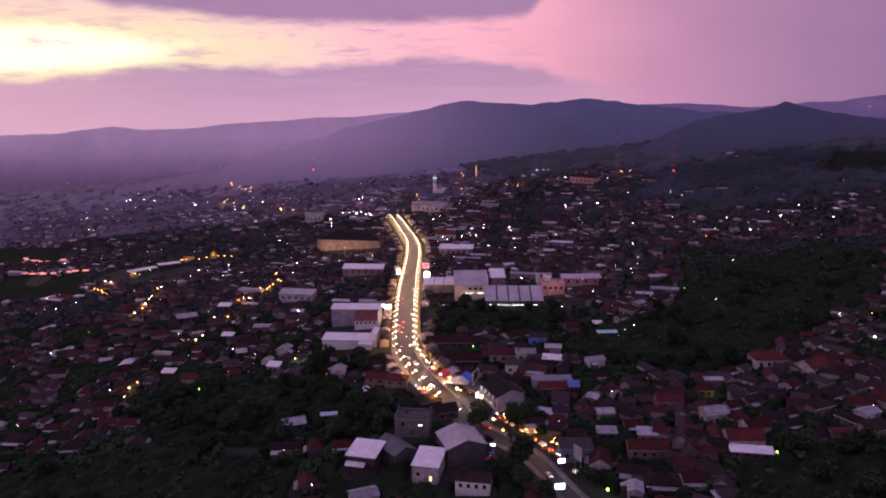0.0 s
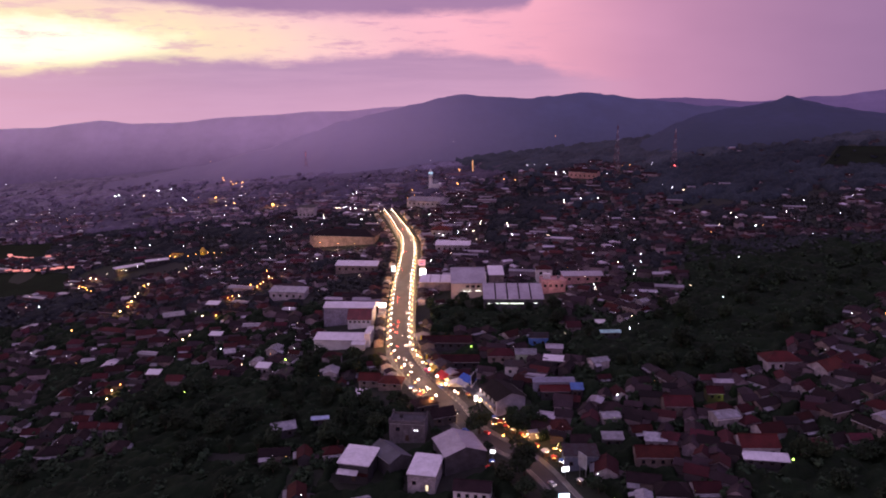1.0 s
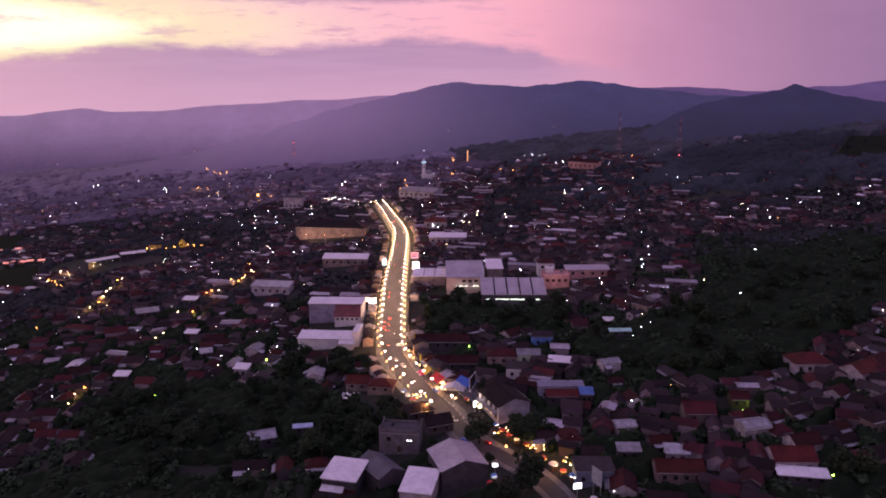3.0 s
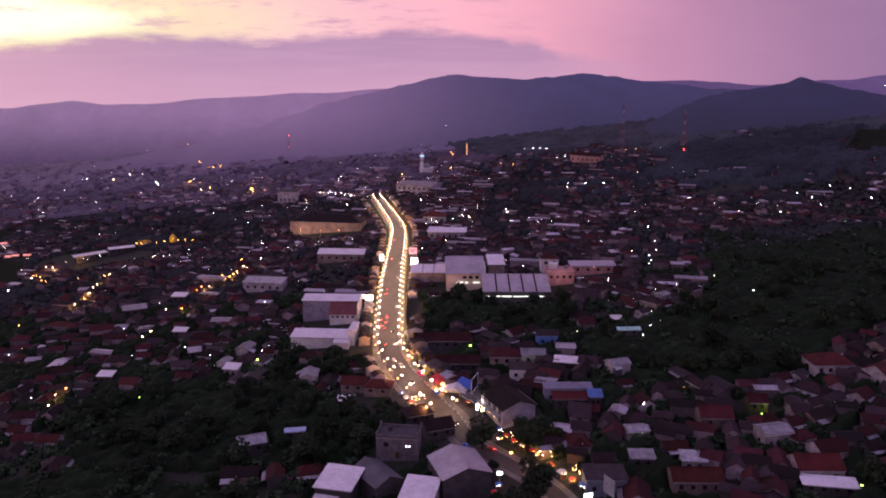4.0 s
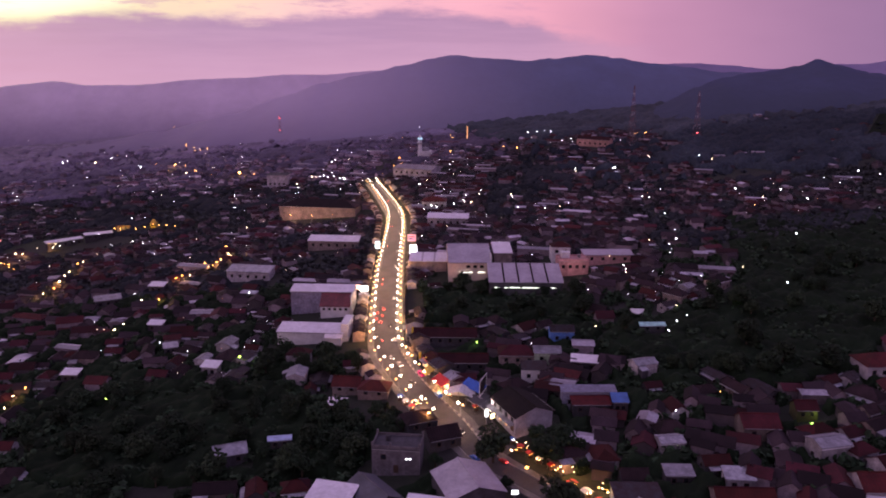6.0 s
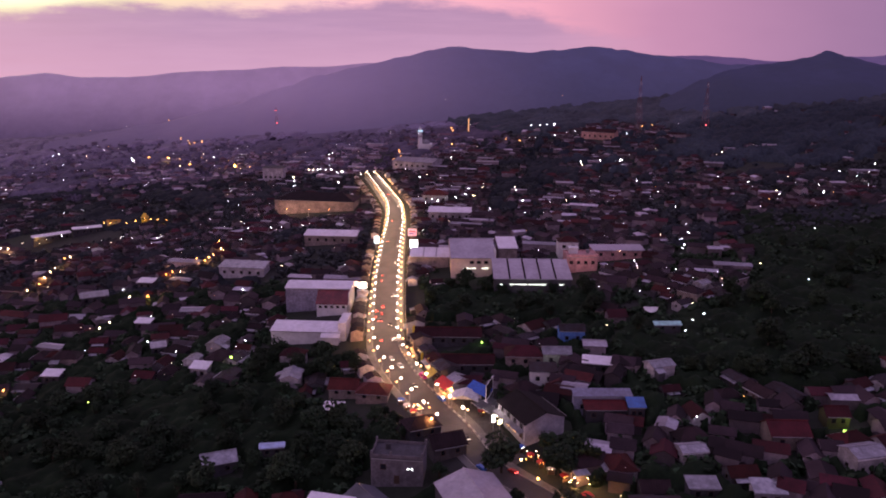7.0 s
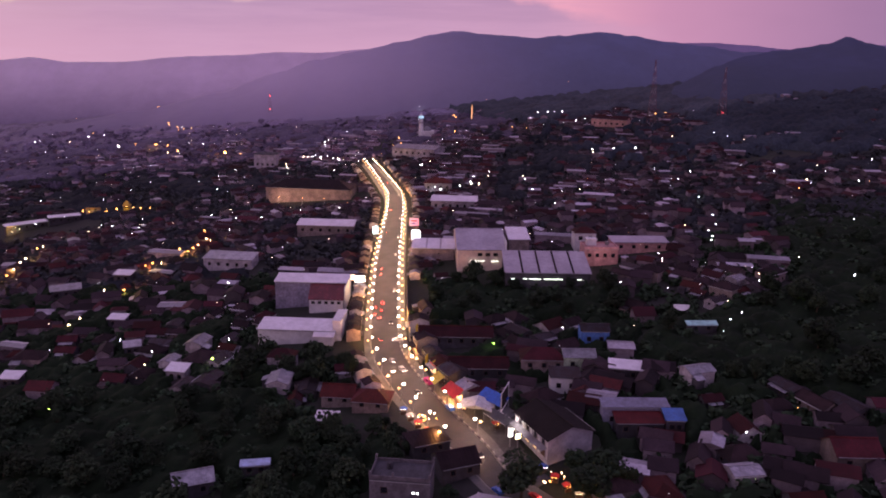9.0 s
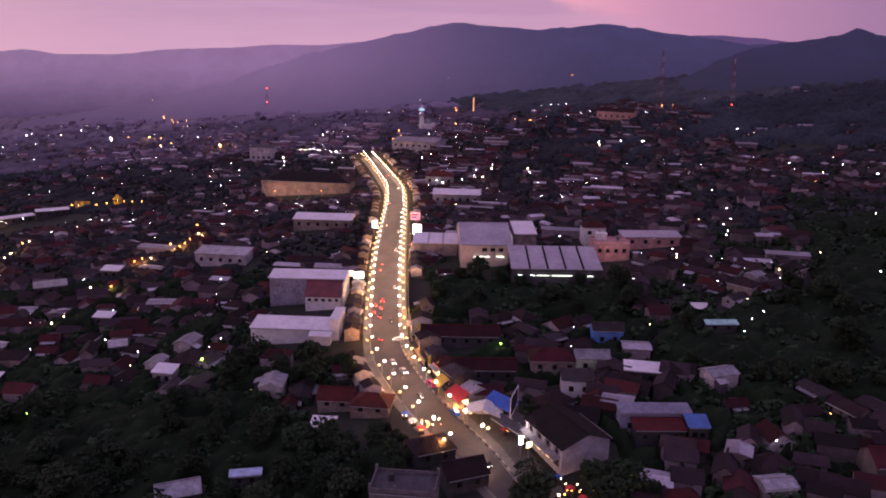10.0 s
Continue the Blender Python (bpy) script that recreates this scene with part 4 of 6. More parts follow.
stand(hall("dark_hall", "dark blue-grey shed with a gabled roof", "shed", 14, 9, 5.0, 2.2, GREY_WALL, material("dark_sheet", (0.09, 0.09, 0.12), 0.6, 0.1, grain=0.8, patch=0.2, ribs=0.7)), -19, 268, -55)

red_house = material("bright_red_tile", (0.088, 0.013, 0.014), 0.75, grain=2.0, patch=0.25, ribs=0.9, vary=0.15, shine=0.22)
# rose stands for pink light on the walls, put into the plaster colour
PINK_WALL = material("rose_light_plaster", (0.55, 0.30, 0.30), 0.85, grain=1.0, patch=0.2)
terrace = hall("terraced_building", "terraced building tinted rose for pink light, with a cluttered flat roof", "building", 13, 9, 5.6, 0.2, PINK_WALL, PINK_WALL, "shed", row(4, 12, 2.6, 1.2, 1.3), 0.1)
for x0, x1, y0, y1 in ((-6.5, 6.5, -4.5, -4.2), (-6.5, 6.5, 4.2, 4.5), (-6.5, -6.2, -4.2, 4.2), (6.2, 6.5, -4.2, 4.2)):
    part("parapet", Geo().box(x0, x1, y0, y1, 5.75, 6.5), PINK_WALL, terrace)
part("stair_house", Geo().box(-4.5, -1.0, 0.5, 3.8, 5.8, 8.2).box(-4.8, -0.7, 0.2, 4.1, 8.2, 8.4), PALE_HALL, terrace)
part("roof_tank", Geo().tube([(3.5, 2.0, 5.8), (3.5, 2.0, 7.2)], [0.8, 0.8], 12), STEEL, terrace)
stand(terrace, 60.0, 415.5, 0)
stand(hall("house", "white two-storey house with two dark windows and a red roof", "house", 8.5, 7, 6.4, 1.8, PALE_HALL, TILE_RED, "hip", [(-2.0, 3.6, 1.4, 1.3, None), (2.0, 3.6, 1.4, 1.3, None)]), 57.5, 432.0, 0)
stand(hall("hall", "long low hall with rose light put into its wall colour", "hall", 22, 7, 3.6, 0.8, PINK_WALL, GREY_SHEET, "shed", row(4, 20, 1.2, 1.2, 1.2)), 77.5, 424.0, 0)
PLAIN = [  # label, category, wide, deep, wall, rise, wall, roof, kind, x, y, turn
    ("red tiled house beside the road", "house", 10, 8, 2.5, 2.2, CREAM_WALL, red_house, "hip", -22.0, 327, -9),
    ("red tiled house with a white gable", "house", 9, 7, 2.5, 2.2, CREAM_WALL, red_house, "gable", -31.5, 331, -6),
    ("small house with a white sheet roof", "house", 5.5, 4, 3.4, 0.5, GREY_WALL, LILAC, "shed", -33.5, 317, -6),
    ("long low house under a dark red tile roof", "house", 23, 7.5, 3.2, 2.0, GREY_WALL, TILE_RED, "gable", 2.4, 360, -2),
    ("long house with an old red roof", "house", 17, 6.5, 3.2, 2.0, GREY_WALL, TILE_RED, "gable", 8, 338.5, -1),
    ("red roofed house by the road", "house", 13, 8, 3.4, 2.4, CREAM_WALL, TILE_RED, "hip", 27, 340, -3),
    ("small house painted bright blue", "house", 8.5, 6, 4.2, 1.2, material("blue_plaster", (0.10, 0.24, 0.62), 0.8, grain=1.2), RUST, "gable", 44.5, 352, -2),
    ("shed with a white sheet roof", "shed", 9, 5, 3.2, 0.6, GREY_WALL, LILAC, "shed", 48.7, 329.5, -13),
    ("pale green house with a grey sheet roof", "house", 9, 6, 3.8, 1.2, material("pale_green_plaster", (0.45, 0.56, 0.42), 0.8, grain=1.2), ZINC, "gable", 37, 338, -2),
    ("pale house with a low parapet", "house", 8, 6, 4.0, 0.6, PALE_HALL, RUST, "shed", 31, 327, -5),
    ("grey two-storey shop with a long sheet roof", "shop", 16.4, 3.6, 5.0, 0.5, material("blue_grey_render", (0.24, 0.24, 0.34), 0.85, grain=1.2), material("blue_grey_sheet", (0.20, 0.20, 0.29), 0.6, grain=0.8, ribs=0.6), "shed", 45.0, 307.2, -1),
    ("lean-to with a bright blue sheet roof", "shed", 4.5, 4, 3.6, 0.9, GREY_WALL, BLUE_SHEET, "shed", 53.6, 302.2, -3),
    ("shed with a red sheet roof", "shed", 11.5, 3.8, 3.4, 0.9, GREY_WALL, red_house, "shed", 45.0, 302.8, -1),
    ("house with a red tiled roof and white porch", "house", 12.5, 9, 3.6, 2.6, WHITE_WALL, red_house, "gable", 106, 254, -2),
    ("porch with a white sheet roof", "porch", 14, 4, 2.6, 0.7, GREY_WALL, LILAC, "shed", 106, 246.2, -11),
    ("wide house with red tiled hips", "house", 14, 10, 3.6, 2.8, WHITE_WALL, red_house, "hip", 137.5, 310, 1),
    ("house with a red roof under the trees", "house", 13, 9, 3.6, 2.6, WHITE_WALL, red_house, "gable", 152, 300, 30),
    ("grey shop building with a parapet", "shop", 11.5, 8, 4.6, 0.3, material("dark_blue_render", (0.16, 0.19, 0.27), 0.85, grain=1.2), RUST, "shed", 47, 257.5, -2),
    ("long hall with a pale sheet roof", "hall", 21, 8, 4.0, 1.2, WHITE_WALL, ZINC, "shed", -88.5, 446.5, -9),
    ("long shed with a white roof", "shed", 20, 3.2, 3.4, 0.5, GREY_WALL, LILAC, "shed", -214, 528, 44),
    ("long shed with a white roof", "shed", 15, 3.2, 3.4, 0.5, GREY_WALL, LILAC, "shed", -197, 535, 30),
    ("old market hall with a dark roof", "hall", 46, 19, 5.4, 3.4, CREAM_WALL, TILE_DARK, "hip", -66.5, 543.0, -9.4),
    ("broad pale shopping hall", "hall", 28, 22, 4.2, 1.6, WHITE_WALL, ZINC, "gable", -9, 618, -22),
    ("long pink walled school with a tiled roof", "school", 25, 7, 4.6, 1.8, material("pink_plaster", (0.60, 0.34, 0.30), 0.85, grain=0.8), TILE_RED, "gable", 120, 650, -36),
    ("white block of flats", "building", 14, 9, 8.0, 0.4, WHITE_WALL, GREY_WALL, "shed", -106, 622, -6),
    ("shop with a pale roof by the bend", "shop", 22, 9, 4.0, 1.0, WHITE_WALL, LILAC, "shed", 8, 500, -5),
    ("white roofed shop hall", "shop", 26, 8, 3.8, 1.2, CREAM_WALL, LILAC, "shed", -52, 480, -5),
    ("low house with a dark tiled roof beside the road", "house", 9.5, 7.5, 3.2, 2.2, GREY_WALL, TILE_DARK, "gable", -0.6, 294.5, 20),
    ("low house with a brown tiled roof", "house", 9.5, 7.5, 3.2, 2.2, GREY_WALL, TILE_DARK, "hip", -7.4, 304.5, 22),
    # added shed; its teal colour stands in for a wall lit teal
    ("long low shed whose teal roof stands in for a wall lit teal", "shed", 9, 1.5, 2.6, 0.5, GREY_WALL, material("teal_light_sheet", (0.36, 0.66, 0.62), 0.6, grain=0.9, ribs=0.6), "shed", 77.5, 351, 1),
    ("lean-to with a pale blue sheet roof among trees", "shed", 6.5, 1.8, 3.0, 0.3, GREY_WALL, material("pale_blue_sheet", (0.42, 0.52, 0.78), 0.5, grain=0.8, ribs=0.6), "shed", -49, 300, 8),
    ("pale hipped house half hidden by trees", "house", 9, 6, 3.4, 1.8, GREY_WALL, ZINC, "gable", -63, 296, 20),
    ("shed with a white sheet roof", "shed", 7, 4.5, 3.2, 0.7, GREY_WALL, LILAC, "shed", -131, 440, -6),
    ("long shed with a pale sheet roof", "shed", 11, 5, 3.4, 0.9, GREY_WALL, ZINC, "shed", -150, 428, 25),
    ("small shed with a white sheet roof", "shed", 6, 4, 3.2, 0.7, GREY_WALL, LILAC, "shed", -136, 357, -3),
    ("house with a pale sheet roof", "house", 6, 4, 3.4, 0.9, WHITE_WALL, LILAC, "shed", -83, 352, -11),
    ("small shed with a pale sheet roof", "shed", 6, 3.5, 3.2, 0.7, GREY_WALL, LILAC, "shed", -117, 395, -6),
    ("small shed with a pale sheet roof", "shed", 5, 3.5, 3.2, 0.7, GREY_WALL, ZINC, "shed", -104, 372, 20),
    ("house with a pale sheet roof", "house", 7, 4.5, 3.4, 0.9, WHITE_WALL, ZINC, "shed", 74, 262, -6),
    ("shed with a pale sheet roof", "shed", 7, 4, 3.2, 0.7, GREY_WALL, ZINC, "shed", 60, 266, -3),
    ("low house with a long dark red roof", "house", 14, 8, 3.4, 2.2, CREAM_WALL, TILE_RED, "gable", 72, 254, -3),
    ("house with an orange tiled roof", "house", 10, 8, 3.4, 2.4, CREAM_WALL, red_house, "gable", 88, 284, -3),
    # wall colour of this house holds the yellow-green of the lamp light
    ("house with yellow-green lamp light put into its wall colour", "house", 6, 5, 3.0, 1.8, material("lamp_yellow_plaster", (0.07, 0.07, 0.025), 0.8, grain=1.2), TILE_RED, "gable", 104, 290, -3),
    # two added buildings; their gold colour stands in for trees lit yellow
    ("gold-coloured pavilion standing in for trees lit yellow", "pavilion", 3.2, 2.6, 2.2, 2.6, material("yellow_light_plaster", (0.62, 0.42, 0.06), 0.6, grain=1.2), material("yellow_light_roof", (0.55, 0.36, 0.05), 0.5, 0.2, grain=1.2), "hip", -169, 549, -1),
    ("low gold-roofed house standing in for trees lit yellow", "house", 7, 2, 1.8, 0.8, CREAM_WALL, material("yellow_light_tile", (0.42, 0.24, 0.05), 0.7, grain=1.2), "gable", -187, 548, 3),
    ("two-storey white house with a dark red roof between trees", "house", 8, 6, 5.0, 2.0, WHITE_WALL, TILE_RED, "hip", -51, 352, -5),
    ("shop with a red roof by the road", "shop", 14, 10, 4.0, 2.4, WHITE_WALL, red_house, "hip", 1, 535, -5),
]
for label, category, w, d, h, rise, wm, rm, kind, x, y, turn in PLAIN:
    n = max(2, round(w / 4))
    stand(hall(category if category != "building" else "flats", label, category, w, d, h, rise, wm, rm, kind, row(n, w - 1, 1.1, 1.1, 1.2) if w < 40 else ()), x, y, turn)

# ---- mosque with its minaret ----
mosque = thing("mosque", "white mosque with a tall minaret and a pale dome", "mosque")
part("hall_wall", Geo().box(-1, 9, -2, 8, -3, 4.2), PALE_HALL, mosque)
part("dome", Geo().ball(4, 3, 4.2, 3.2, 3.2, 3.0, 3), ZINC, mosque, smooth=True)
part("minaret_shaft", Geo().tube([(0, 0, -3), (0, 0, 6), (0, 0, 13)], [2.0, 1.6, 1.2], 12), PALE_HALL, mosque)
part("minaret_gallery", Geo().tube([(0, 0, 9.5), (0, 0, 9.8), (0, 0, 10.4), (0, 0, 10.5)], [1.5, 2.2, 2.2, 1.5], 12), WHITE_WALL, mosque)
part("minaret_lantern", Geo().tube([(0, 0, 13), (0, 0, 13.2), (0, 0, 14.3)], [1.8, 1.9, 1.5], 12), lamp_material("lit_teal_lantern", (0.35, 0.75, 1.0), 1.0), mosque, "softly lit teal gallery")
part("minaret_spire", Geo().tube([(0, 0, 14.3), (0, 0, 15.6), (0, 0, 17.0)], [1.3, 0.7, 0.05], 12), PALE_HALL, mosque)
stand(mosque, -7.8, 668, 0)


# ---- lattice masts ----
def mast(x, y, h, foot, label, lamp=None, lower=None):
    ob = thing("radio_mast", label, "mast", "masts behind the town")
    corners = [(-1, -1), (1, -1), (1, 1), (-1, 1)]
    for cx, cy in corners:
        part("leg", Geo().tube([(cx * foot, cy * foot, -2), (cx * 0.25, cy * 0.25, h)], [0.11, 0.07], 5), RED_STEEL, ob)
    n = max(5, int(h / 3.5))
    for i in range(n):
        za, zb = h * i / n, h * (i + 1) / n
        wa, wb = (foot + (0.25 - foot) * (q + 2) / (h + 2) for q in (za, zb))
        for k in range(4):
            a, b = corners[k], corners[(k + 1) % 4]
            part("brace", Geo().tube([(a[0] * wa, a[1] * wa, za), (b[0] * wb, b[1] * wb, zb)], [0.05, 0.05], 4), RED_STEEL if i % 2 else PALE_HALL, ob)
    if lamp:
        part("warning_lamp", Geo().ball(0, -1.0, lamp, 0.32, level=2), RED_LAMP, ob, "glowing red warning lamp")
    if lower:
        part("warning_lamp", Geo().ball(0, -1.3, lower, 0.22, level=2), RED_LAMP, ob, "glowing red warning lamp")
    return stand(ob, x, y, 12)


mast(190.5, 638, 34, 2.2, "tall red and white lattice mast with a red lamp", 5.0)
mast(143, 635, 43, 2.4, "tall slender red and white lattice mast")
mast(-134, 788, 22, 1.6, "lattice mast with a red lamp on its top", 20.0, 9.0)
sign_tower = thing("sign_tower", "slim amber lit tower beyond the town", "tower")
part("shaft", Geo().box(-0.7, 0.7, -0.5, 0.5, -2, 12.5), GREY_WALL, sign_tower)
part("lit_panel", Geo().box(-0.35, 0.35, -0.62, -0.51, 2.5, 12.3), lamp_material("lit_amber_panel", (1.0, 0.42, 0.10), 1.3), sign_tower, "amber lit panel")
stand(sign_tower, 29.8, 706, 0)


# ---- shops and stalls along the road ----
def shop(wide, deep, wall, wall_mat, roof_mat, lit, label):
    ob = hall("shop", label, "shop", wide, deep, wall, 1.6, wall_mat, roof_mat, "gable", [(0, 3.6, 1.4, 1.2, None)] if wall > 5 else ())
    ob["group"] = "shops along the main road"
    y = -deep / 2
    part("shopfront", Geo().box(-wide / 2 + 0.5, wide / 2 - 0.5, y - 0.08, y - 0.01, 0.2, 2.6), SHOP_LIT if lit else WOOD, ob, "lit open shopfront" if lit else "closed wooden shutters")
    part("awning", Geo().slab((-wide / 2, y - 2.0, 2.7), (wide / 2, y - 2.0, 2.7), (wide / 2, y - 0.03, 3.3), (-wide / 2, y - 0.03, 3.3), 0.1), ZINC if lit else RUST, ob)
    part("signboard", Geo().box(-wide / 2 + 0.6, wide / 2 - 0.6, y - 0.3, y - 0.1, 3.5, 4.3), RED_CANVAS if lit else CREAM_WALL, ob)
    return ob


SHOPS = [shop(8, 9, 6.0, WHITE_WALL, TILE_DARK, True, "two-storey white shop with a lit open front"), shop(7, 8, 4.4, CREAM_WALL, TILE_RED, True, "cream shop with a red roof and lit front"),
         shop(9, 9, 5.6, GREY_WALL, RUST, False, "grey shop with closed shutters and a rusted roof"), shop(6.5, 8, 4.4, WHITE_WALL, ZINC, True, "small shop with a pale roof and lit front"),
         shop(8, 9, 6.2, CREAM_WALL, TILE_DARK, False, "dark roofed two-storey shop, closed")]
shop_used = set()
for side, offset in ((1, 13.6), (-1, -13.6)):
    for x, y, nx, ny in along(ROAD, lambda y: 9.6 * max(0.55, shrink(y))):
        s = max(0.55, shrink(y)) * 0.85
        off = math.copysign(7.6 + 4.6 * s, offset)
        px, py = x + nx * off, y + ny * off
        if y < 250 or y > 640 or any((px - a) ** 2 + (py - b) ** 2 < (c * 0.8) ** 2 for a, b, c in TAKEN) or (side > 0 and (375 < y < 414 or y < 300)) or (side < 0 and y < 324) or rng.random() < 0.1:
            continue
        i = rng.randrange(5)
        m = pose(px, py, ground(px, py) + 0.3, 0, 0, math.degrees(math.atan2(ny, nx)) + (-90 if side > 0 else 90)) @ Matrix.Diagonal((s, s, s, 1))
        if i in shop_used:
            copy_thing(SHOPS[i], m)
        else:
            shop_used.add(i)
            SHOPS[i].matrix_basis = m


def stall(canopy, label, lit=HOUSE_WARM):
    ob = thing("food_stall", label, "stall", "stalls beside the road")
    for px, py in ((-1.5, -1.1), (1.5, -1.1), (1.5, 1.1), (-1.5, 1.1)):
        part("post", Geo().tube([(px, py, -0.6), (px, py, 2.3)], [0.05, 0.05], 6), STEEL, ob)
    part("canopy", Geo().slab((-1.8, -1.5, 2.2), (0, -1.5, 2.8), (0, 1.5, 2.8), (-1.8, 1.5, 2.2), 0.06).slab((0, -1.5, 2.8), (1.8, -1.5, 2.2), (1.8, 1.5, 2.2), (0, 1.5, 2.8), 0.06), canopy, ob)
    part("counter", Geo().box(-1.3, 1.3, -1.0, -0.5, -0.6, 0.9), WOOD, ob)
    part("bulb", Geo().ball(0.5, -1.3, 2.0, 0.2), lit, ob, "bare lit bulb")
    part("bulb", Geo().ball(-0.8, -1.3, 2.0, 0.16), lit, ob, "bare lit bulb")
    return ob


STALLS = [stall(RED_CANVAS, "food stall with a red canopy and lit bulbs", AMBER), stall(CANVAS, "food stall with a white canopy and lit bulbs", HOUSE_WARM), stall(BLUE_CANVAS, "food stall with a blue canopy and lit bulbs", HOUSE_WHITE)]
stall_used = set()
for n, (x, y) in enumerate([(33, 268), (36, 264), (38.5, 260.5), (41, 257), (24, 283.5), (26.2, 280.5), (21.8, 287), (19.8, 291), (17.2, 291.5), (-11.5, 317.6), (-9.5, 314), (-13.4, 321.0), (-7.2, 310.2), (14.2, 307.5), (10.6, 310.4), (17, 262), (15.6, 258.6), (45, 246), (29, 277)]):
    i = (0, 1, 0, 2)[n % 4]
    m = pose(x, y, ground(x, y) + 0.5, 0, 0, rng.uniform(-30, 30)) @ Matrix.Diagonal((0.75, 0.75, 0.75, 1))
    if i in stall_used:
        copy_thing(STALLS[i], m)
    else:
        stall_used.add(i)
        STALLS[i].matrix_basis = m

tent = thing("market_tent", "white canvas market tent beside the pavement", "tent")
part("canopy", Geo().slab((-4.5, -3.2, 2.6), (0, -3.2, 4.2), (0, 3.2, 4.2), (-4.5, 3.2, 2.6), 0.06).slab((0, -3.2, 4.2), (4.5, -3.2, 2.6), (4.5, 3.2, 2.6), (0, 3.2, 4.2), 0.06), CANVAS, tent)
part("side_cloth", Geo().box(-4.45, 4.45, 3.1, 3.2, 0.0, 2.6), CANVAS, tent)
for px, py in ((-4.4, -3.1), (4.4, -3.1), (4.4, 3.1), (-4.4, 3.1), (0, -3.1)):
    part("post", Geo().tube([(px, py, -0.6), (px, py, 2.7 if px else 4.1)], [0.07, 0.07], 6), STEEL, tent)
stand(tent, 6.0, 317.0, -14, 0.5)
for x, y, turn, surface, w, label in ((10.6, 319.0, -52, BLUE_CANVAS, 9, "sloping blue tarpaulin over a stall"), (0.0, 324.5, -62, RED_CANVAS, 7, "bright red canopy along the pavement"), (-4.2, 331.6, -66, material("yellow_canvas", (0.62, 0.42, 0.06), 0.7), 4.5, "yellow canopy along the pavement")):
    ob = thing("awning", label, "awning")
    part("cloth", Geo().slab((-w / 2, -1.8, 2.8), (w / 2, -1.8, 2.8), (w / 2, 1.4, 4.6), (-w / 2, 1.4, 4.6), 0.06), surface, ob)
    for px, py, pz in ((-w / 2 + 0.1, -1.7, 2.8), (w / 2 - 0.1, -1.7, 2.8), (-w / 2 + 0.1, 1.3, 4.5), (w / 2 - 0.1, 1.3, 4.5)):
        part("post", Geo().tube([(px, py, -0.6), (px, py, pz)], [0.06, 0.06], 6), STEEL, ob)
    stand(ob, x, y, turn, 0.4)

DARK_CLOTH = material("dark_tarpaulin", (0.05, 0.05, 0.065), 0.6, grain=1.2, patch=0.4)
for x, y, turn, w, deep in ((10.2, 312.0, -60, 5.5, 3.2), (12.6, 309.0, -60, 5.0, 3.0), (13.8, 312.6, -58, 5.5, 2.6), (16.0, 307.6, -62, 4.0, 2.4)):
    ob = thing("awning", "dark tarpaulin roof over a food stall", "awning", "dark stall roofs")
    part("cloth", Geo().slab((-w / 2, -deep / 2, 2.5), (w / 2, -deep / 2, 2.5), (w / 2, deep / 2, 3.2), (-w / 2, deep / 2, 3.2), 0.06), DARK_CLOTH, ob)
    part("rib", Geo().tube([(-w / 2, -deep / 2, 2.56), (w / 2, -deep / 2, 2.56)], [0.06, 0.06], 6), PALE_HALL, ob, "pale pole along the edge")
    for px, py, pz in ((-w / 2 + 0.1, -deep / 2 + 0.1, 2.45), (w / 2 - 0.1, -deep / 2 + 0.1, 2.45), (-w / 2 + 0.1, deep / 2 - 0.1, 3.1), (w / 2 - 0.1, deep / 2 - 0.1, 3.1)):
        part("post", Geo().tube([(px, py, -0.6), (px, py, pz)], [0.05, 0.05], 6), STEEL, ob)
    stand(ob, x, y, turn, 0.3)
YELLOW_CLOTH = material("yellow_banner_cloth", (0.70, 0.52, 0.05), 0.75, grain=1.5)
for x, y, turn in ((-10.4, 366.0, 10), (-10.0, 359.0, -8), (-7.4, 344.6, 20), (-5.4, 340.6, 8), (-3.6, 337.0, -15), (-2.6, 333.2, 12)):
    ob = thing("banner", "tall yellow cloth banner on a bent pole", "banner", "banners along the pavement")
    part("pole", Geo().tube([(0, 0, -0.4), (0, 0, 3.6), (0.25, 0, 4.5), (0.8, 0, 4.8)], [0.04, 0.035, 0.03, 0.02], 6), STEEL, ob)
    part("cloth", Geo().slab((0.05, -0.02, 1.2), (0.75, 0.06, 1.5), (0.9, 0.02, 4.6), (0.06, 0.0, 4.0), 0.03), YELLOW_CLOTH, ob)
    stand(ob, x, y, turn, 0.2)


def lit_sign(x, y, w, h, z, turn, surface, label):
    ob = thing("lit_sign", label, "sign")
    part("post", Geo().tube([(0, 0, -1), (0, 0, z)], [0.14, 0.12], 8), STEEL, ob)
    part("cabinet", Geo().box(-w / 2, w / 2, -0.15, 0.25, z, z + h), STEEL, ob)
    part("face", Geo().box(-w / 2 + 0.08, w / 2 - 0.08, -0.22, -0.16, z + 0.08, z + h - 0.08), surface, ob, "glowing face")
    for i in range(2):
        part("bar", Geo().box(-w * 0.36, w * (0.3 - 0.16 * i), -0.25, -0.225, z + h * (0.58 - 0.3 * i), z + h * (0.72 - 0.3 * i)), BLUE_CANVAS if i else RED_CANVAS, ob)
    return stand(ob, x, y, turn)


lit_sign(-10.6, 449.5, 3.6, 4.2, 3.0, 0, SIGN_LIT, "large white lit sign beside the road")
lit_sign(-11.4, 458.5, 4.2, 3.6, 6.0, 0, lamp_material("lit_pink_sign", (1.0, 0.25, 0.40), 0.8), "pink lit hoarding above the road")
lit_sign(-31.5, 409, 3.6, 2.4, 3.0, 8, lamp_material("bright_lit_sign", (1.0, 0.86, 0.72), 9.0), "very bright lit sign of a shop")
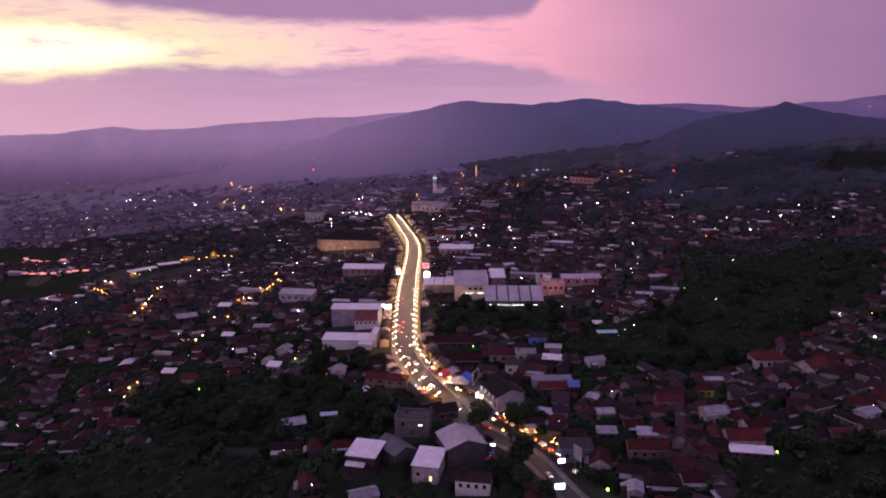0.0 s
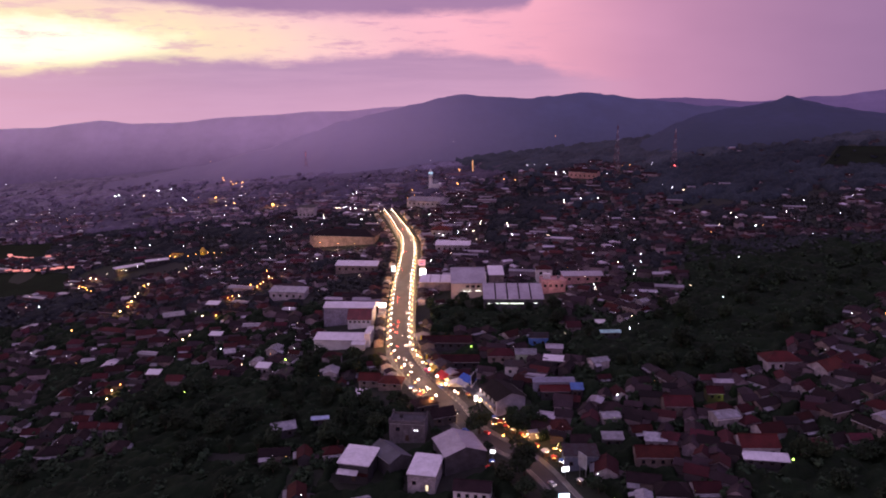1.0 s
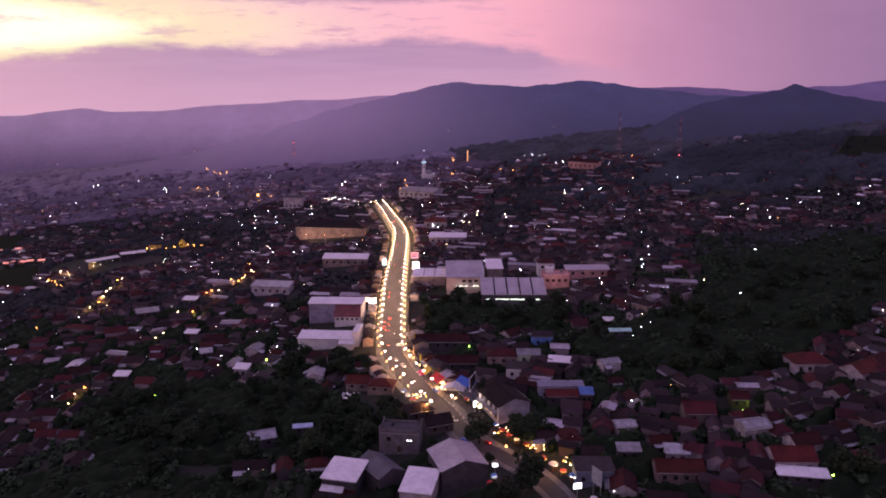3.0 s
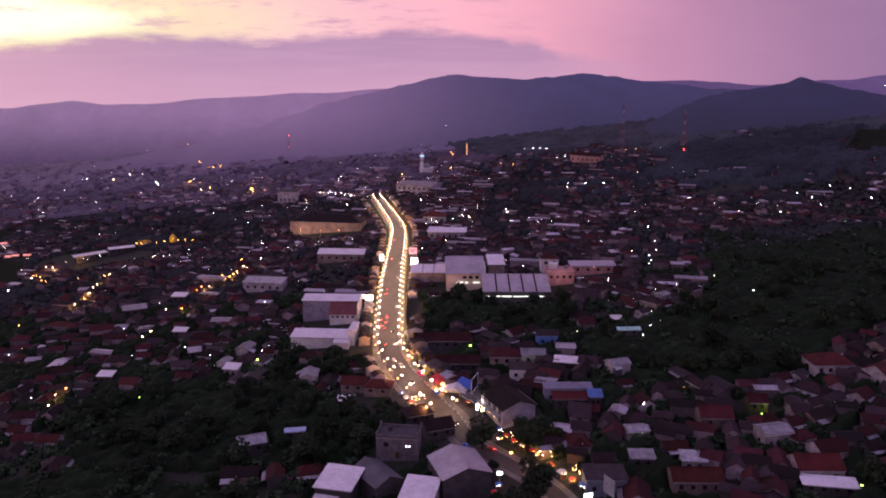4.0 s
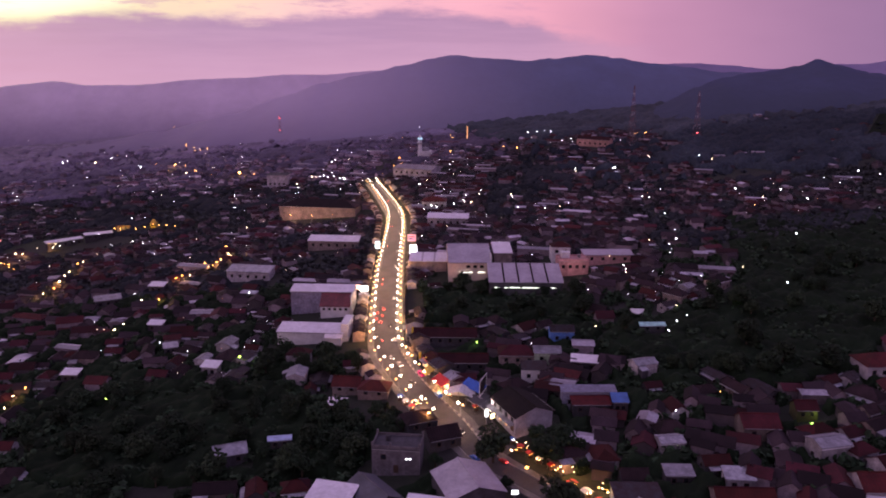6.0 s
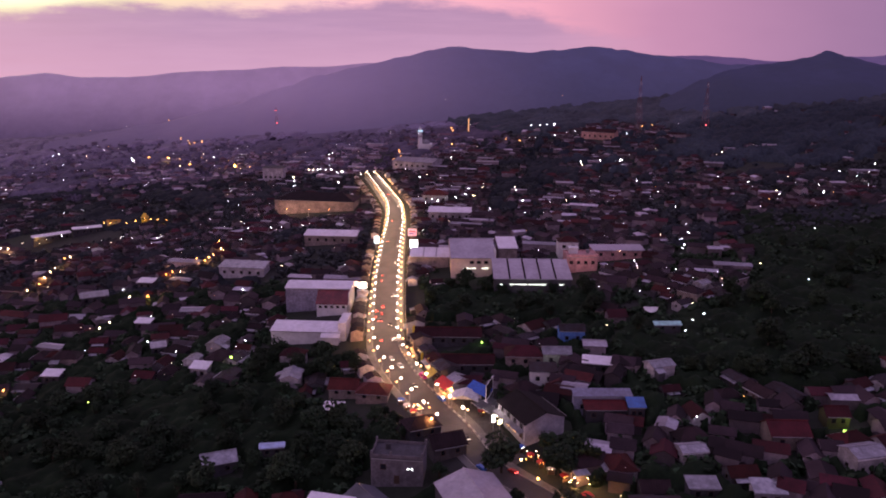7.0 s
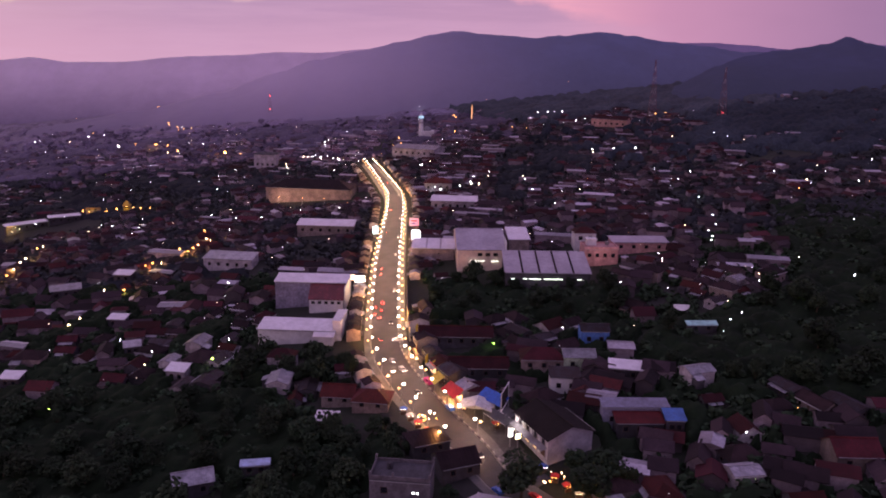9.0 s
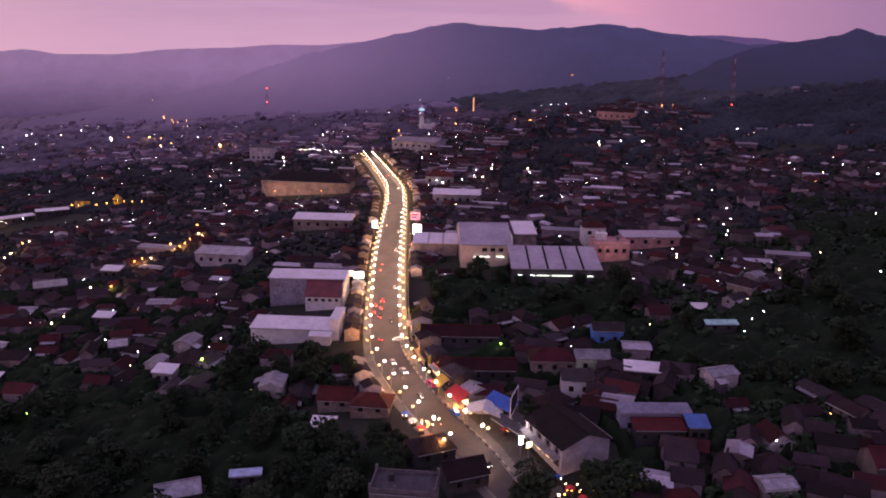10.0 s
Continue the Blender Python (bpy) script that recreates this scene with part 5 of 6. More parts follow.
lit_sign(-35.0, 410, 3.4, 2.2, 3.6, 8, lamp_material("lit_peach_sign", (1.0, 0.55, 0.42), 3.0), "peach lit sign of a shop")
lit_sign(-28.5, 462, 2.4, 3.4, 3.0, 8, lamp_material("lit_cyan_sign", (0.45, 0.85, 1.0), 3.5), "pale blue lit sign beside the road")
lit_sign(40.6, 249.0, 2.6, 1.8, 3.0, 12, SIGN_LIT, "white lit shop sign above the pavement")
lit_sign(37.8, 234.0, 3.6, 2.4, 3.2, 6, lamp_material("lit_blue_white_sign", (0.6, 0.85, 1.0), 3.5), "pale blue lit sign above the pavement")
lit_sign(17.4, 263.5, 1.8, 1.2, 3.4, 0, SIGN_LIT, "small white lit sign")
lit_sign(13.2, 302.0, 1.2, 2.4, 2.6, 15, SIGN_LIT, "white lit sign before the corner building")
lit_sign(14.8, 300.2, 1.6, 1.4, 3.0, 30, lamp_material("lit_yellow_sign", (1.0, 0.8, 0.35), 6.0), "yellow lit sign before the corner building")
board = thing("billboard", "tall blank grey billboard on two posts", "billboard")
part("panel", Geo().box(-2.2, 2.2, -0.12, 0.12, 4.0, 9.0), material("dull_print", (0.34, 0.36, 0.40), 0.6, grain=0.6), board)
for px in (-1.6, 1.6):
    part("post", Geo().tube([(px, 0.2, -1), (px, 0.2, 8.5)], [0.16, 0.14], 8), STEEL, board)
stand(board, 46.2, 248.5, -62)
edge_board = thing("billboard", "billboard frame of pale steel seen on edge", "billboard")
part("front_frame", Geo().tube([(-4, -0.5, 3.6), (-4, -0.5, 8.6)], [0.12, 0.12], 6).tube([(4, -0.5, 3.6), (4, -0.5, 8.6)], [0.12, 0.12], 6).tube([(-4, -0.5, 8.6), (4, -0.5, 8.6)], [0.12, 0.12], 6).tube([(-4, -0.5, 3.6), (4, -0.5, 3.6)], [0.12, 0.12], 6), PALE_HALL, edge_board)
part("face", Geo().box(-3.9, 3.9, -0.45, -0.3, 3.7, 8.5), TILE_DARK, edge_board)
part("post", Geo().tube([(0, 0, -1), (0, 0, 8.4)], [0.25, 0.2], 8), STEEL, edge_board)
stand(edge_board, 12.6, 314.5, 70)

fan = thing("fan_canopy", "white half-round canopy on two posts", "canopy")
ga = Geo()
for lift in (0.0, 0.12):
    ga.v += [(0, 0, lift)] + [(math.cos(math.pi * i / 14) * 2.6, -math.sin(math.pi * i / 14) * 2.4, lift) for i in range(15)]
for i in range(14):
    ga.f += [(16, 18 + i, 17 + i), (0, 1 + i, 2 + i), (1 + i, 17 + i, 18 + i, 2 + i)]
ga.f.append((1, 15, 31, 17))
part("canopy", ga.moved(pose(0, 0, 3.8, 38, 0, 0)), PALE_HALL, fan)
for px in (-2.2, 2.2):
    part("post", Geo().tube([(px, 0.0, -1), (px, 0.0, 3.8)], [0.08, 0.08], 6), STEEL, fan)
stand(fan, 75, 363, -4)


# ---- cars ----
def car(paint, label, van=False, lamps=True):
    ob = thing("van" if van else "car", label, "van" if van else "car", "traffic on the main road")
    h = 1.9 if van else 1.45
    body = Geo()
    shape = [(-2.1, 0.35), (2.1, 0.35), (2.15, 0.7), (2.0, 0.95), (1.1, 1.02), (0.55, h), (-1.5, h), (-2.05, 1.05), (-2.15, 0.7)] if not van else [(-2.1, 0.35), (2.1, 0.35), (2.15, 0.8), (2.0, 1.1), (1.45, h), (-2.0, h), (-2.12, 1.0), (-2.15, 0.7)]
    n = len(shape)
    for y, k in ((-0.85, 1.0), (0.85, 1.0)):
        body.v += [(px, y * (0.86 if pz > 1.2 else 1.0), pz) for px, pz in shape]
    body.f = [tuple(range(n)), tuple(reversed(range(n, 2 * n)))] + [((i + 1) % n, i, n + i, n + (i + 1) % n) for i in range(n)]
    part("body", body, paint, ob)
    glass_z = (1.08, h - 0.1)
    part("windscreen", Geo().slab((1.16 if not van else 1.95, -0.7, 1.06 if not van else 1.15), (1.16 if not van else 1.95, 0.7, 1.06 if not van else 1.15), (0.66 if not van else 1.55, 0.65, h - 0.06), (0.66 if not van else 1.55, -0.65, h - 0.06), 0.05), GLASS, ob)
    for s in (-1, 1):
        part("side_window", Geo().box(-1.4, 0.5, s * 0.80 - 0.05, s * 0.80 + 0.05, *glass_z), GLASS, ob)
    for px in (-1.35, 1.35):
        for s in (-1, 1):
            wheel = part("wheel", Geo().tube([(px, s * 0.65, 0.32), (px, s * 0.88, 0.32)], [0.32, 0.32], 12), RUBBER, ob)
            part("rim", Geo().tube([(px, s * 0.87, 0.32), (px, s * 0.9, 0.32)], [0.19, 0.17], 8), STEEL, wheel)
    for s in (-0.6, 0.6):
        part("headlight", Geo().ball(2.1, s, 0.72, 0.15 if lamps else 0.10), HEADLAMP if lamps else STEEL, ob)
        part("taillight", Geo().ball(-2.1, s, 0.8, 0.22 if lamps else 0.10), TAILLAMP if lamps else RED_CANVAS, ob)
    return ob


CARS = [car(PAINTS[0], "white car with its lamps lit on the road"), car(PAINTS[1], "black car with its lamps lit on the road"), car(PAINTS[2], "silver car with its lamps lit on the road"),
        car(PAINTS[3], "parked magenta minibus beside the kerb", True, False), car(PAINTS[4], "red car with its lamps lit on the road"), car(PAINTS[5], "parked dark blue car beside the kerb", False, False)]
car_used = set()
for i, x, y, turn in [(0, -16.2, 364.5, 190), (4, -22.4, 394.5, 95), (4, -22.6, 388.5, 95), (1, -23.0, 382.5, 96), (4, -24.6, 391.5, 95), (4, -24.8, 385.8, 95), (1, -19.0, 378.2, -86), (2, -14.2, 344.6, -68), (1, -9.6, 331.0, -65), (3, -6.6, 336.0, 115), (5, -0.9, 321.2, 113),
                      (1, 5.6, 299.4, -70), (2, 1.8, 296.0, 112), (5, 8.6, 285.2, 120), (4, -24.0, 427.5, 90), (4, -24.2, 421.8, 90), (0, -19.0, 441.5, -90), (2, -18.6, 463.0, -90), (1, -23.6, 472.0, 90), (0, -18.4, 404.5, -90),
                      (2, -18.0, 490.0, -90), (1, -23.0, 505.0, 90), (0, -20.0, 530.0, -92), (4, -27.0, 556.0, 98), (2, -17.4, 350.6, -75), (1, -21.8, 366.0, 100), (0, 36.0, 247.0, -65), (4, 16.5, 282.5, 130), (2, -27.0, 590.0, -100)]:
    s = 0.92 * max(0.7, shrink(y))
    m = pose(x, y, ground(x, y) + 0.14, 0, 0, turn) @ Matrix.Diagonal((s, s, s, 1))
    if i in car_used:
        copy_thing(CARS[i], m)
    else:
        car_used.add(i)
        CARS[i].matrix_basis = m

# ---- trees ----
def crown(g, chance, r, h, z, n, leaf=0.28):
    """Leaf clumps gathered in uneven lobes."""
    lobes = [(chance.uniform(-0.5, 0.5) * r, chance.uniform(-0.5, 0.5) * r, z + chance.uniform(0.1, 0.8) * h, chance.uniform(0.45, 0.7)) for _ in range(7)]
    for _ in range(n):
        lx, ly, lz, q = chance.choice(lobes)
        d = Vector((chance.gauss(0, 1), chance.gauss(0, 1), chance.gauss(0, 0.8))).normalized() * chance.uniform(0.6, 1.05)
        c = Vector((lx + d.x * r * q, ly + d.y * r * q, lz + d.z * h * 0.55 * q))
        turn = Euler((chance.uniform(-0.9, 0.9), chance.uniform(-0.9, 0.9), chance.uniform(0, 6.28))).to_matrix()
        s = chance.uniform(0.35, 0.75) * r * leaf
        pts = [c + turn @ Vector(p) for p in ((-s, -s * 0.6, 0), (s * 0.2, -s * 0.8, s * 0.25), (s, 0, -s * 0.1), (s * 0.3, s * 0.8, s * 0.2), (-s * 0.8, s * 0.5, -s * 0.15))]
        g.add([tuple(p) for p in pts] + [tuple(c + turn @ Vector((0, 0, s * 0.5)))], [(0, 1, 5), (1, 2, 5), (2, 3, 5), (3, 4, 5), (4, 0, 5)])


def tree(r, h, trunk, seed, label, n=700):
    chance = random.Random(seed)
    ob = thing("tree", label, "tree", "trees of the town")
    t = Geo().tube([(0, 0, -1.5), (0.1, 0, trunk * 0.5), (0.2, 0.1, trunk), (0.15, 0.2, trunk + h * 0.45)], [0.42, 0.32, 0.24, 0.08], 7)
    for i in range(5):
        w = i * 1.26 + chance.uniform(-0.3, 0.3)
        t.tube([(0.15, 0.05, trunk * 0.85), (math.cos(w) * r * 0.35, math.sin(w) * r * 0.35, trunk + h * 0.2), (math.cos(w) * r * 0.65, math.sin(w) * r * 0.65, trunk + h * 0.45)], [0.16, 0.1, 0.04], 5)
    part("trunk", t, BARK, ob)
    c = Geo()
    crown(c, chance, r, h, trunk, n, 0.2)
    part("crown", c, LEAF, ob)
    return ob


TREES = [tree(4.2, 6.0, 3.5, 1, "broad dark green tree with a dense rounded crown"), tree(5.2, 7.5, 4.0, 2, "large dark spreading tree between the houses", 900),
         tree(3.2, 7.0, 3.0, 3, "tall narrow dark green tree"), tree(3.6, 4.5, 2.5, 4, "low bushy dark tree")]
SPOTS = [(20.5, 249, 0.8, 1), (26.5, 241, 0.85, 0), (33.5, 233.5, 0.9, 1), (16.0, 270, 0.55, 0), (27.0, 288.5, 0.85, 1), (31.5, 288.8, 0.85, 0), (37, 281, 0.7, 3), (50, 240, 0.7, 0), (-15, 309, 0.7, 0), (-18, 315, 0.6, 3), (-2.5, 283.5, 0.6, 0), (-12, 303, 0.6, 3), (-21, 312, 0.7, 0), (-25, 309, 0.6, 3), (-17, 304, 0.7, 0), (-29, 341, 0.7, 2), (-31, 347, 0.7, 0), (-33, 353, 0.6, 3), (-30, 336, 0.6, 3), (-15, 298, 0.6, 0), (-22, 300, 0.7, 2), (-27, 304, 0.8, 0), (-40, 356, 0.6, 3), (-52, 362, 0.5, 3),
         (-44, 360, 0.5, 0), (14, 327, 0.6, 0), (18, 322, 0.6, 3), (21, 316, 0.5, 2), (4, 331, 0.6, 3), (-3, 345, 0.6, 0), (-7, 352, 0.6, 3), (-31, 380, 0.5, 2), (-33, 386, 0.5, 0), (13.6, 283.0, 1.3, 1), (27.5, 254, 1.5, 1), (27.9, 279.4, 1.15, 1), (32.1, 283.3, 1.2, 0)]
while len(SPOTS) < 230:
    p = rng.choice(WOODS)
    a, b = rng.uniform(min(q[0] for q in p), max(q[0] for q in p)), rng.uniform(min(q[1] for q in p), max(q[1] for q in p))
    if b < 420 and within(a, b, p) and road_gap(a, b) > 11 and not any((a - q) ** 2 + (b - r) ** 2 < 22 for q, r, _, _ in SPOTS) and not any((a - q) ** 2 + (b - r) ** 2 < c * c for q, r, c in TAKEN):
        SPOTS.append((a, b, rng.uniform(0.75, 1.15), rng.randrange(4)))
placed = set()
for a, b, s, i in SPOTS:
    m = pose(a, b, ground(a, b), 0, 0, rng.uniform(0, 360)) @ Matrix.Diagonal((s, s, s * rng.uniform(0.85, 1.15), 1))
    if i in placed:
        copy_thing(TREES[i], m)
    else:
        placed.add(i)
        TREES[i].matrix_basis = m
# crowns too many to count: between the far houses and in the woods
bush, grove, hazy, faint, canopy, slope = (Geo() for _ in range(6))
chance = random.Random(11)


def far_tree(x, y, r):
    z = ground(x, y)
    if y < 430:
        for _ in range(2):
            crown(grove, chance, r * 0.85, r * 1.25, z - r * 0.35, 23, 0.54)
            grove.v[-23 * 6:] = [(a + x, b + y, c) for a, b, c in grove.v[-23 * 6:]]
        return
    # hazy and faint crowns get their haze as colour, chosen by distance
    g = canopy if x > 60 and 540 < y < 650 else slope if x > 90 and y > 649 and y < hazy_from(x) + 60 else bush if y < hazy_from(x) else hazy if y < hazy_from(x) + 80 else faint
    n = (20 if r > 2.2 else 15) if y < 540 else (16 if r > 2.2 else 11) if y < 650 else 9
    crown(g, chance, r * 0.95, r * (1.2 if y < 520 else 0.9), z - r * 0.25, n, 0.74 if y < 540 else 0.8 if y < 650 else 0.95)
    g.v[-n * 6:] = [(a + x, b + y, c) for a, b, c in g.v[-n * 6:]]


for px, py, k, turn in LOTS:
    if py > 640 and chance.random() < 0.6:
        continue
    if turn is None:
        for _ in range(2 if chance.random() < 0.7 else 3):
            far_tree(px + chance.uniform(-4, 4) * k, py + chance.uniform(-4, 4) * k, chance.uniform(2.6, 4.6) * k)
    elif py < 400:
        for _ in range(2):
            w = chance.uniform(0, 6.28)
            far_tree(px + math.cos(w) * 6.2 * k, py - abs(math.sin(w)) * 5.8 * k, chance.uniform(2.4, 4.0) * k)
    elif chance.random() < 0.9:
        far_tree(px + chance.choice((-1, 1)) * 6.0 * k, py + chance.choice((-1, 1)) * 5.4 * k, chance.uniform(1.7, 3.2) * k)
for p in WOODS:
    xs, ys = [q[0] for q in p], [q[1] for q in p]
    for _ in range(int((max(xs) - min(xs)) * (max(ys) - min(ys)) / 30)):
        a, b = chance.uniform(min(xs), max(xs)), chance.uniform(min(ys), max(ys))
        if within(a, b, p) and road_gap(a, b) > 12:
            far_tree(a, b, chance.uniform(2.0, 3.8))
for _ in range(250):
    a, b = chance.uniform(95, 480), chance.uniform(540, 705)
    if within(a, b, FOREST):
        far_tree(a, b, chance.uniform(1.2, 2.8))
for _ in range(1300):
    a, b = chance.uniform(-640, 120), chance.uniform(560, 760)
    if b < 770 + max(0, -0.4 * a) and free(a, b, 2) and road_gap(a, b) > 12:
        far_tree(a, b, chance.uniform(1.5, 3.4))
# closed canopies: rounded crowns side by side over the ground
HOMES = collections.defaultdict(list)
for px, py, k, turn in LOTS:
    if turn is not None:
        HOMES[int(px // 20), int(py // 20)].append((px, py, (6.5 if within(px, py, FOREST) else 4.1) * k))
for px, py in INFILL:
    HOMES[int(px // 20), int(py // 20)].append((px, py, 3.2))
for px, py, r in TAKEN:
    HOMES[int(px // 20), int(py // 20)].append((px, py, 0.95 * r))


def built_on(x, y):
    i, j = int(x // 20), int(y // 20)
    return any((x - a) ** 2 + (y - b) ** 2 < r * r for di in (-1, 0, 1) for dj in (-1, 0, 1) for a, b, r in HOMES[i + di, j + dj])


def canopy_over(name, poly, grid, wide, lift, rise, surface, label, grows=None):
    """A canopy over the outline poly: domes about wide metres across and rise metres high, with fine unevenness."""
    g, at = Geo(), {}
    x0, y0 = min(q[0] for q in poly), min(q[1] for q in poly)
    nx, ny = int((max(q[0] for q in poly) - x0) / grid) + 2, int((max(q[1] for q in poly) - y0) / grid) + 2
    for j in range(ny):
        for i in range(nx):
            a, b = x0 + grid * i, y0 + grid * j
            if within(a, b, poly) and (b > 640 or road_gap(a, b) > 11) and not built_on(a, b) and not any(within(a, b, f) for f in FIELDS) and (grows is None or grows(a, b)):
                a, b = a + chance.uniform(-0.4, 0.4) * grid, b + chance.uniform(-0.4, 0.4) * grid
                near = noise.voronoi((a / wide, b / wide, 0.5))[0][0]
                z = ground(a, b) + lift + rise * max(-0.3, 1 - 1.6 * near * near) + rise * 0.5 * noise.noise((a * 0.07, b * 0.07, 9.0)) + chance.uniform(-0.12, 0.12) * rise
                at[i, j] = len(g.v)
                g.v.append((a, b, z))
    for (i, j), k in at.items():
        if (i + 1, j) in at and (i, j + 1) in at and (i + 1, j + 1) in at:
            q = (k, at[i + 1, j], at[i + 1, j + 1], at[i, j + 1])
            g.f += [(q[0], q[1], q[2]), (q[0], q[2], q[3])]
    for (i, j), k in at.items():    # the rim comes down to the ground
        if any((i + di, j + dj) not in at for di in (-1, 0, 1) for dj in (-1, 0, 1)):
            a, b, _ = g.v[k]
            g.v[k] = (a, b, ground(a, b) - 0.3)
    tagged(part(name, g, surface, smooth=True), label, "trees", kind="stuff")


GARDENS = [[(-52, 232), (34, 232), (22, 256), (0, 286), (-6, 300), (-24, 316), (-24, 281), (-42, 276)], [(32, 250), (60, 205), (230, 205), (262, 345), (222, 345), (132, 314), (70, 322), (46, 332), (28, 325)], [(-290, 290), (-178, 270), (-142, 330), (-66, 343), (-66, 366), (-58, 425), (-290, 445)], [(2, 326), (46, 333), (62, 354), (56, 362), (-6, 376), (-6, 345)]]
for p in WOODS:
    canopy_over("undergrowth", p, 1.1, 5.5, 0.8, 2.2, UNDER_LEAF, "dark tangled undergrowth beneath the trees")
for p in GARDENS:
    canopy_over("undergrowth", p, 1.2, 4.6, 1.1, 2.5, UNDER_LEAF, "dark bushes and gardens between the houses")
WOODED = [(10, 776), (30, 720), (66, 690), (72, 610), (96, 562), (125, 543), (157, 541), (180, 522), (236, 535), (470, 540), (600, 776)]


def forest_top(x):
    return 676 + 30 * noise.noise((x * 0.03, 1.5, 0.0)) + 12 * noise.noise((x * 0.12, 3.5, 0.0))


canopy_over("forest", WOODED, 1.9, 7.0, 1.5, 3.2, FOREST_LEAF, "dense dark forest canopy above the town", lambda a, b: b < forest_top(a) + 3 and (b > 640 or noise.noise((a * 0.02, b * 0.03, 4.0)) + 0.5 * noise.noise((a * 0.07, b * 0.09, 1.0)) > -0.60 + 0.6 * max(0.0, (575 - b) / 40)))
# upper band in the haze-tinted leaf colour, to lead over to the hills
canopy_over("forest", WOODED, 2.2, 8.0, 1.5, 3.2, SLOPE_LEAF, "forest canopy at the foot of the hills, tinted for haze", lambda a, b: b > forest_top(a) - 3)
canopy_over("groves", [(40, 430), (260, 430), (330, 545), (236, 535), (157, 541), (96, 562), (60, 690), (20, 690), (30, 500)], 1.7, 5.5, 0.8, 2.4, GROVE_LEAF, "dark groves among the houses of the slope", lambda a, b: noise.noise((a * 0.022, b * 0.03, 3.0)) + 0.4 * noise.noise((a * 0.08, b * 0.09, 7.0)) > -0.02)
canopy_over("groves", [(-330, 400), (-60, 430), (-45, 640), (-420, 640)], 1.7, 5.5, 0.6, 2.2, GROVE_LEAF, "dark groves among the houses west of the road", lambda a, b: noise.noise((a * 0.022, b * 0.03, 5.0)) + 0.4 * noise.noise((a * 0.08, b * 0.09, 7.0)) > -0.14)
canopy_over("groves", [(-560, 640), (60, 640), (60, 745), (-620, 745)], 2.2, 6.0, 0.6, 2.4, HAZE_LEAF, "groves between the outlying houses, tinted for haze", lambda a, b: noise.noise((a * 0.012, b * 0.03, 6.0)) > -0.12)
canopy_over("far_groves", [(-760, 745), (60, 745), (-60, 800), (-560, 985), (-760, 985)], 3.2, 9.0, 0.4, 2.6, FAINT_LEAF, "groves on the far plain, haze put into their colour", lambda a, b: noise.noise((a * 0.009, b * 0.03, 2.0)) > -0.05)
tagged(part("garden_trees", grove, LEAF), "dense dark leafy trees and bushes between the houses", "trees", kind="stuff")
tagged(part("distant_trees", hazy, HAZE_LEAF), "distant tree crowns, tinted for evening haze", "trees", kind="stuff")
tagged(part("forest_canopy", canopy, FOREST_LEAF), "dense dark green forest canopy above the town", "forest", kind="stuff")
tagged(part("slope_canopy", slope, SLOPE_LEAF), "forest canopy on the slope below the hills, tinted for haze", "forest", kind="stuff")
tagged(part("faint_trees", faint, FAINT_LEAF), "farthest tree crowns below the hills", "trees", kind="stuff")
tagged(part("far_trees", bush, FAR_LEAF), "dense dark tree crowns among the houses and on the foothill", "trees", kind="stuff")
for p in FIELDS:
    g = Geo()
    for a, b in p:
        g.v.append((a, b, ground(a, b) + 0.15))
    for a, b in p:
        g.v.append((a, b, ground(a, b) - 1.5))
    n = len(p)
    g.f = [tuple(range(n))[::-1]] + [(i, (i + 1) % n, n + (i + 1) % n, n + i) for i in range(n)]
    tagged(part("field", g, FIELD), "dim green rice field at the edge of town", "field", kind="structure")


# ---- street lamps ----
AMBER_GLOBE = lamp_material("lit_amber_globe", (1.0, 0.55, 0.18), 4.2)
street_lamp = thing("street_lamp", "steel street lamp with lit white and amber globes", "street lamp", "lamps along the main road")
part("base", Geo().box(-0.22, 0.22, -0.22, 0.22, -0.3, 0.5, 0.7), KERB, street_lamp)
part("pole", Geo().tube([(0, 0, 0.4), (0, 0, 3.2), (0, 0, 5.3)], [0.11, 0.08, 0.06], 8), STEEL, street_lamp)
part("road_arm", Geo().tube([(0, 0, 5.2), (0.4, 0, 5.62), (0.9, 0, 5.62)], [0.05, 0.045, 0.04], 6), STEEL, street_lamp)
part("cap", Geo().tube([(0.9, 0, 5.6), (0.9, 0, 5.78)], [0.24, 0.06], 8), STEEL, street_lamp)
part("globe", Geo().ball(0.9, 0, 5.25, 0.42, level=2), GLOBE, street_lamp, "warm white glowing globe", True)
part("path_arm", Geo().tube([(0, 0, 3.5), (-0.5, 0, 3.75), (-0.85, 0, 3.7)], [0.04, 0.04, 0.03], 6), STEEL, street_lamp)
part("path_globe", Geo().ball(-0.85, 0, 4.05, 0.37, level=2), AMBER_GLOBE, street_lamp, "amber glowing globe", True)


def lamp_light(place, energy, colour):
    lit = new("lamp_light", bpy.data.lights.new("lamp_light", "POINT"))
    lit.data.energy, lit.data.color, lit.data.shadow_soft_size = energy, colour, 0.6
    lit.location = place


lamp_used, count = False, 0
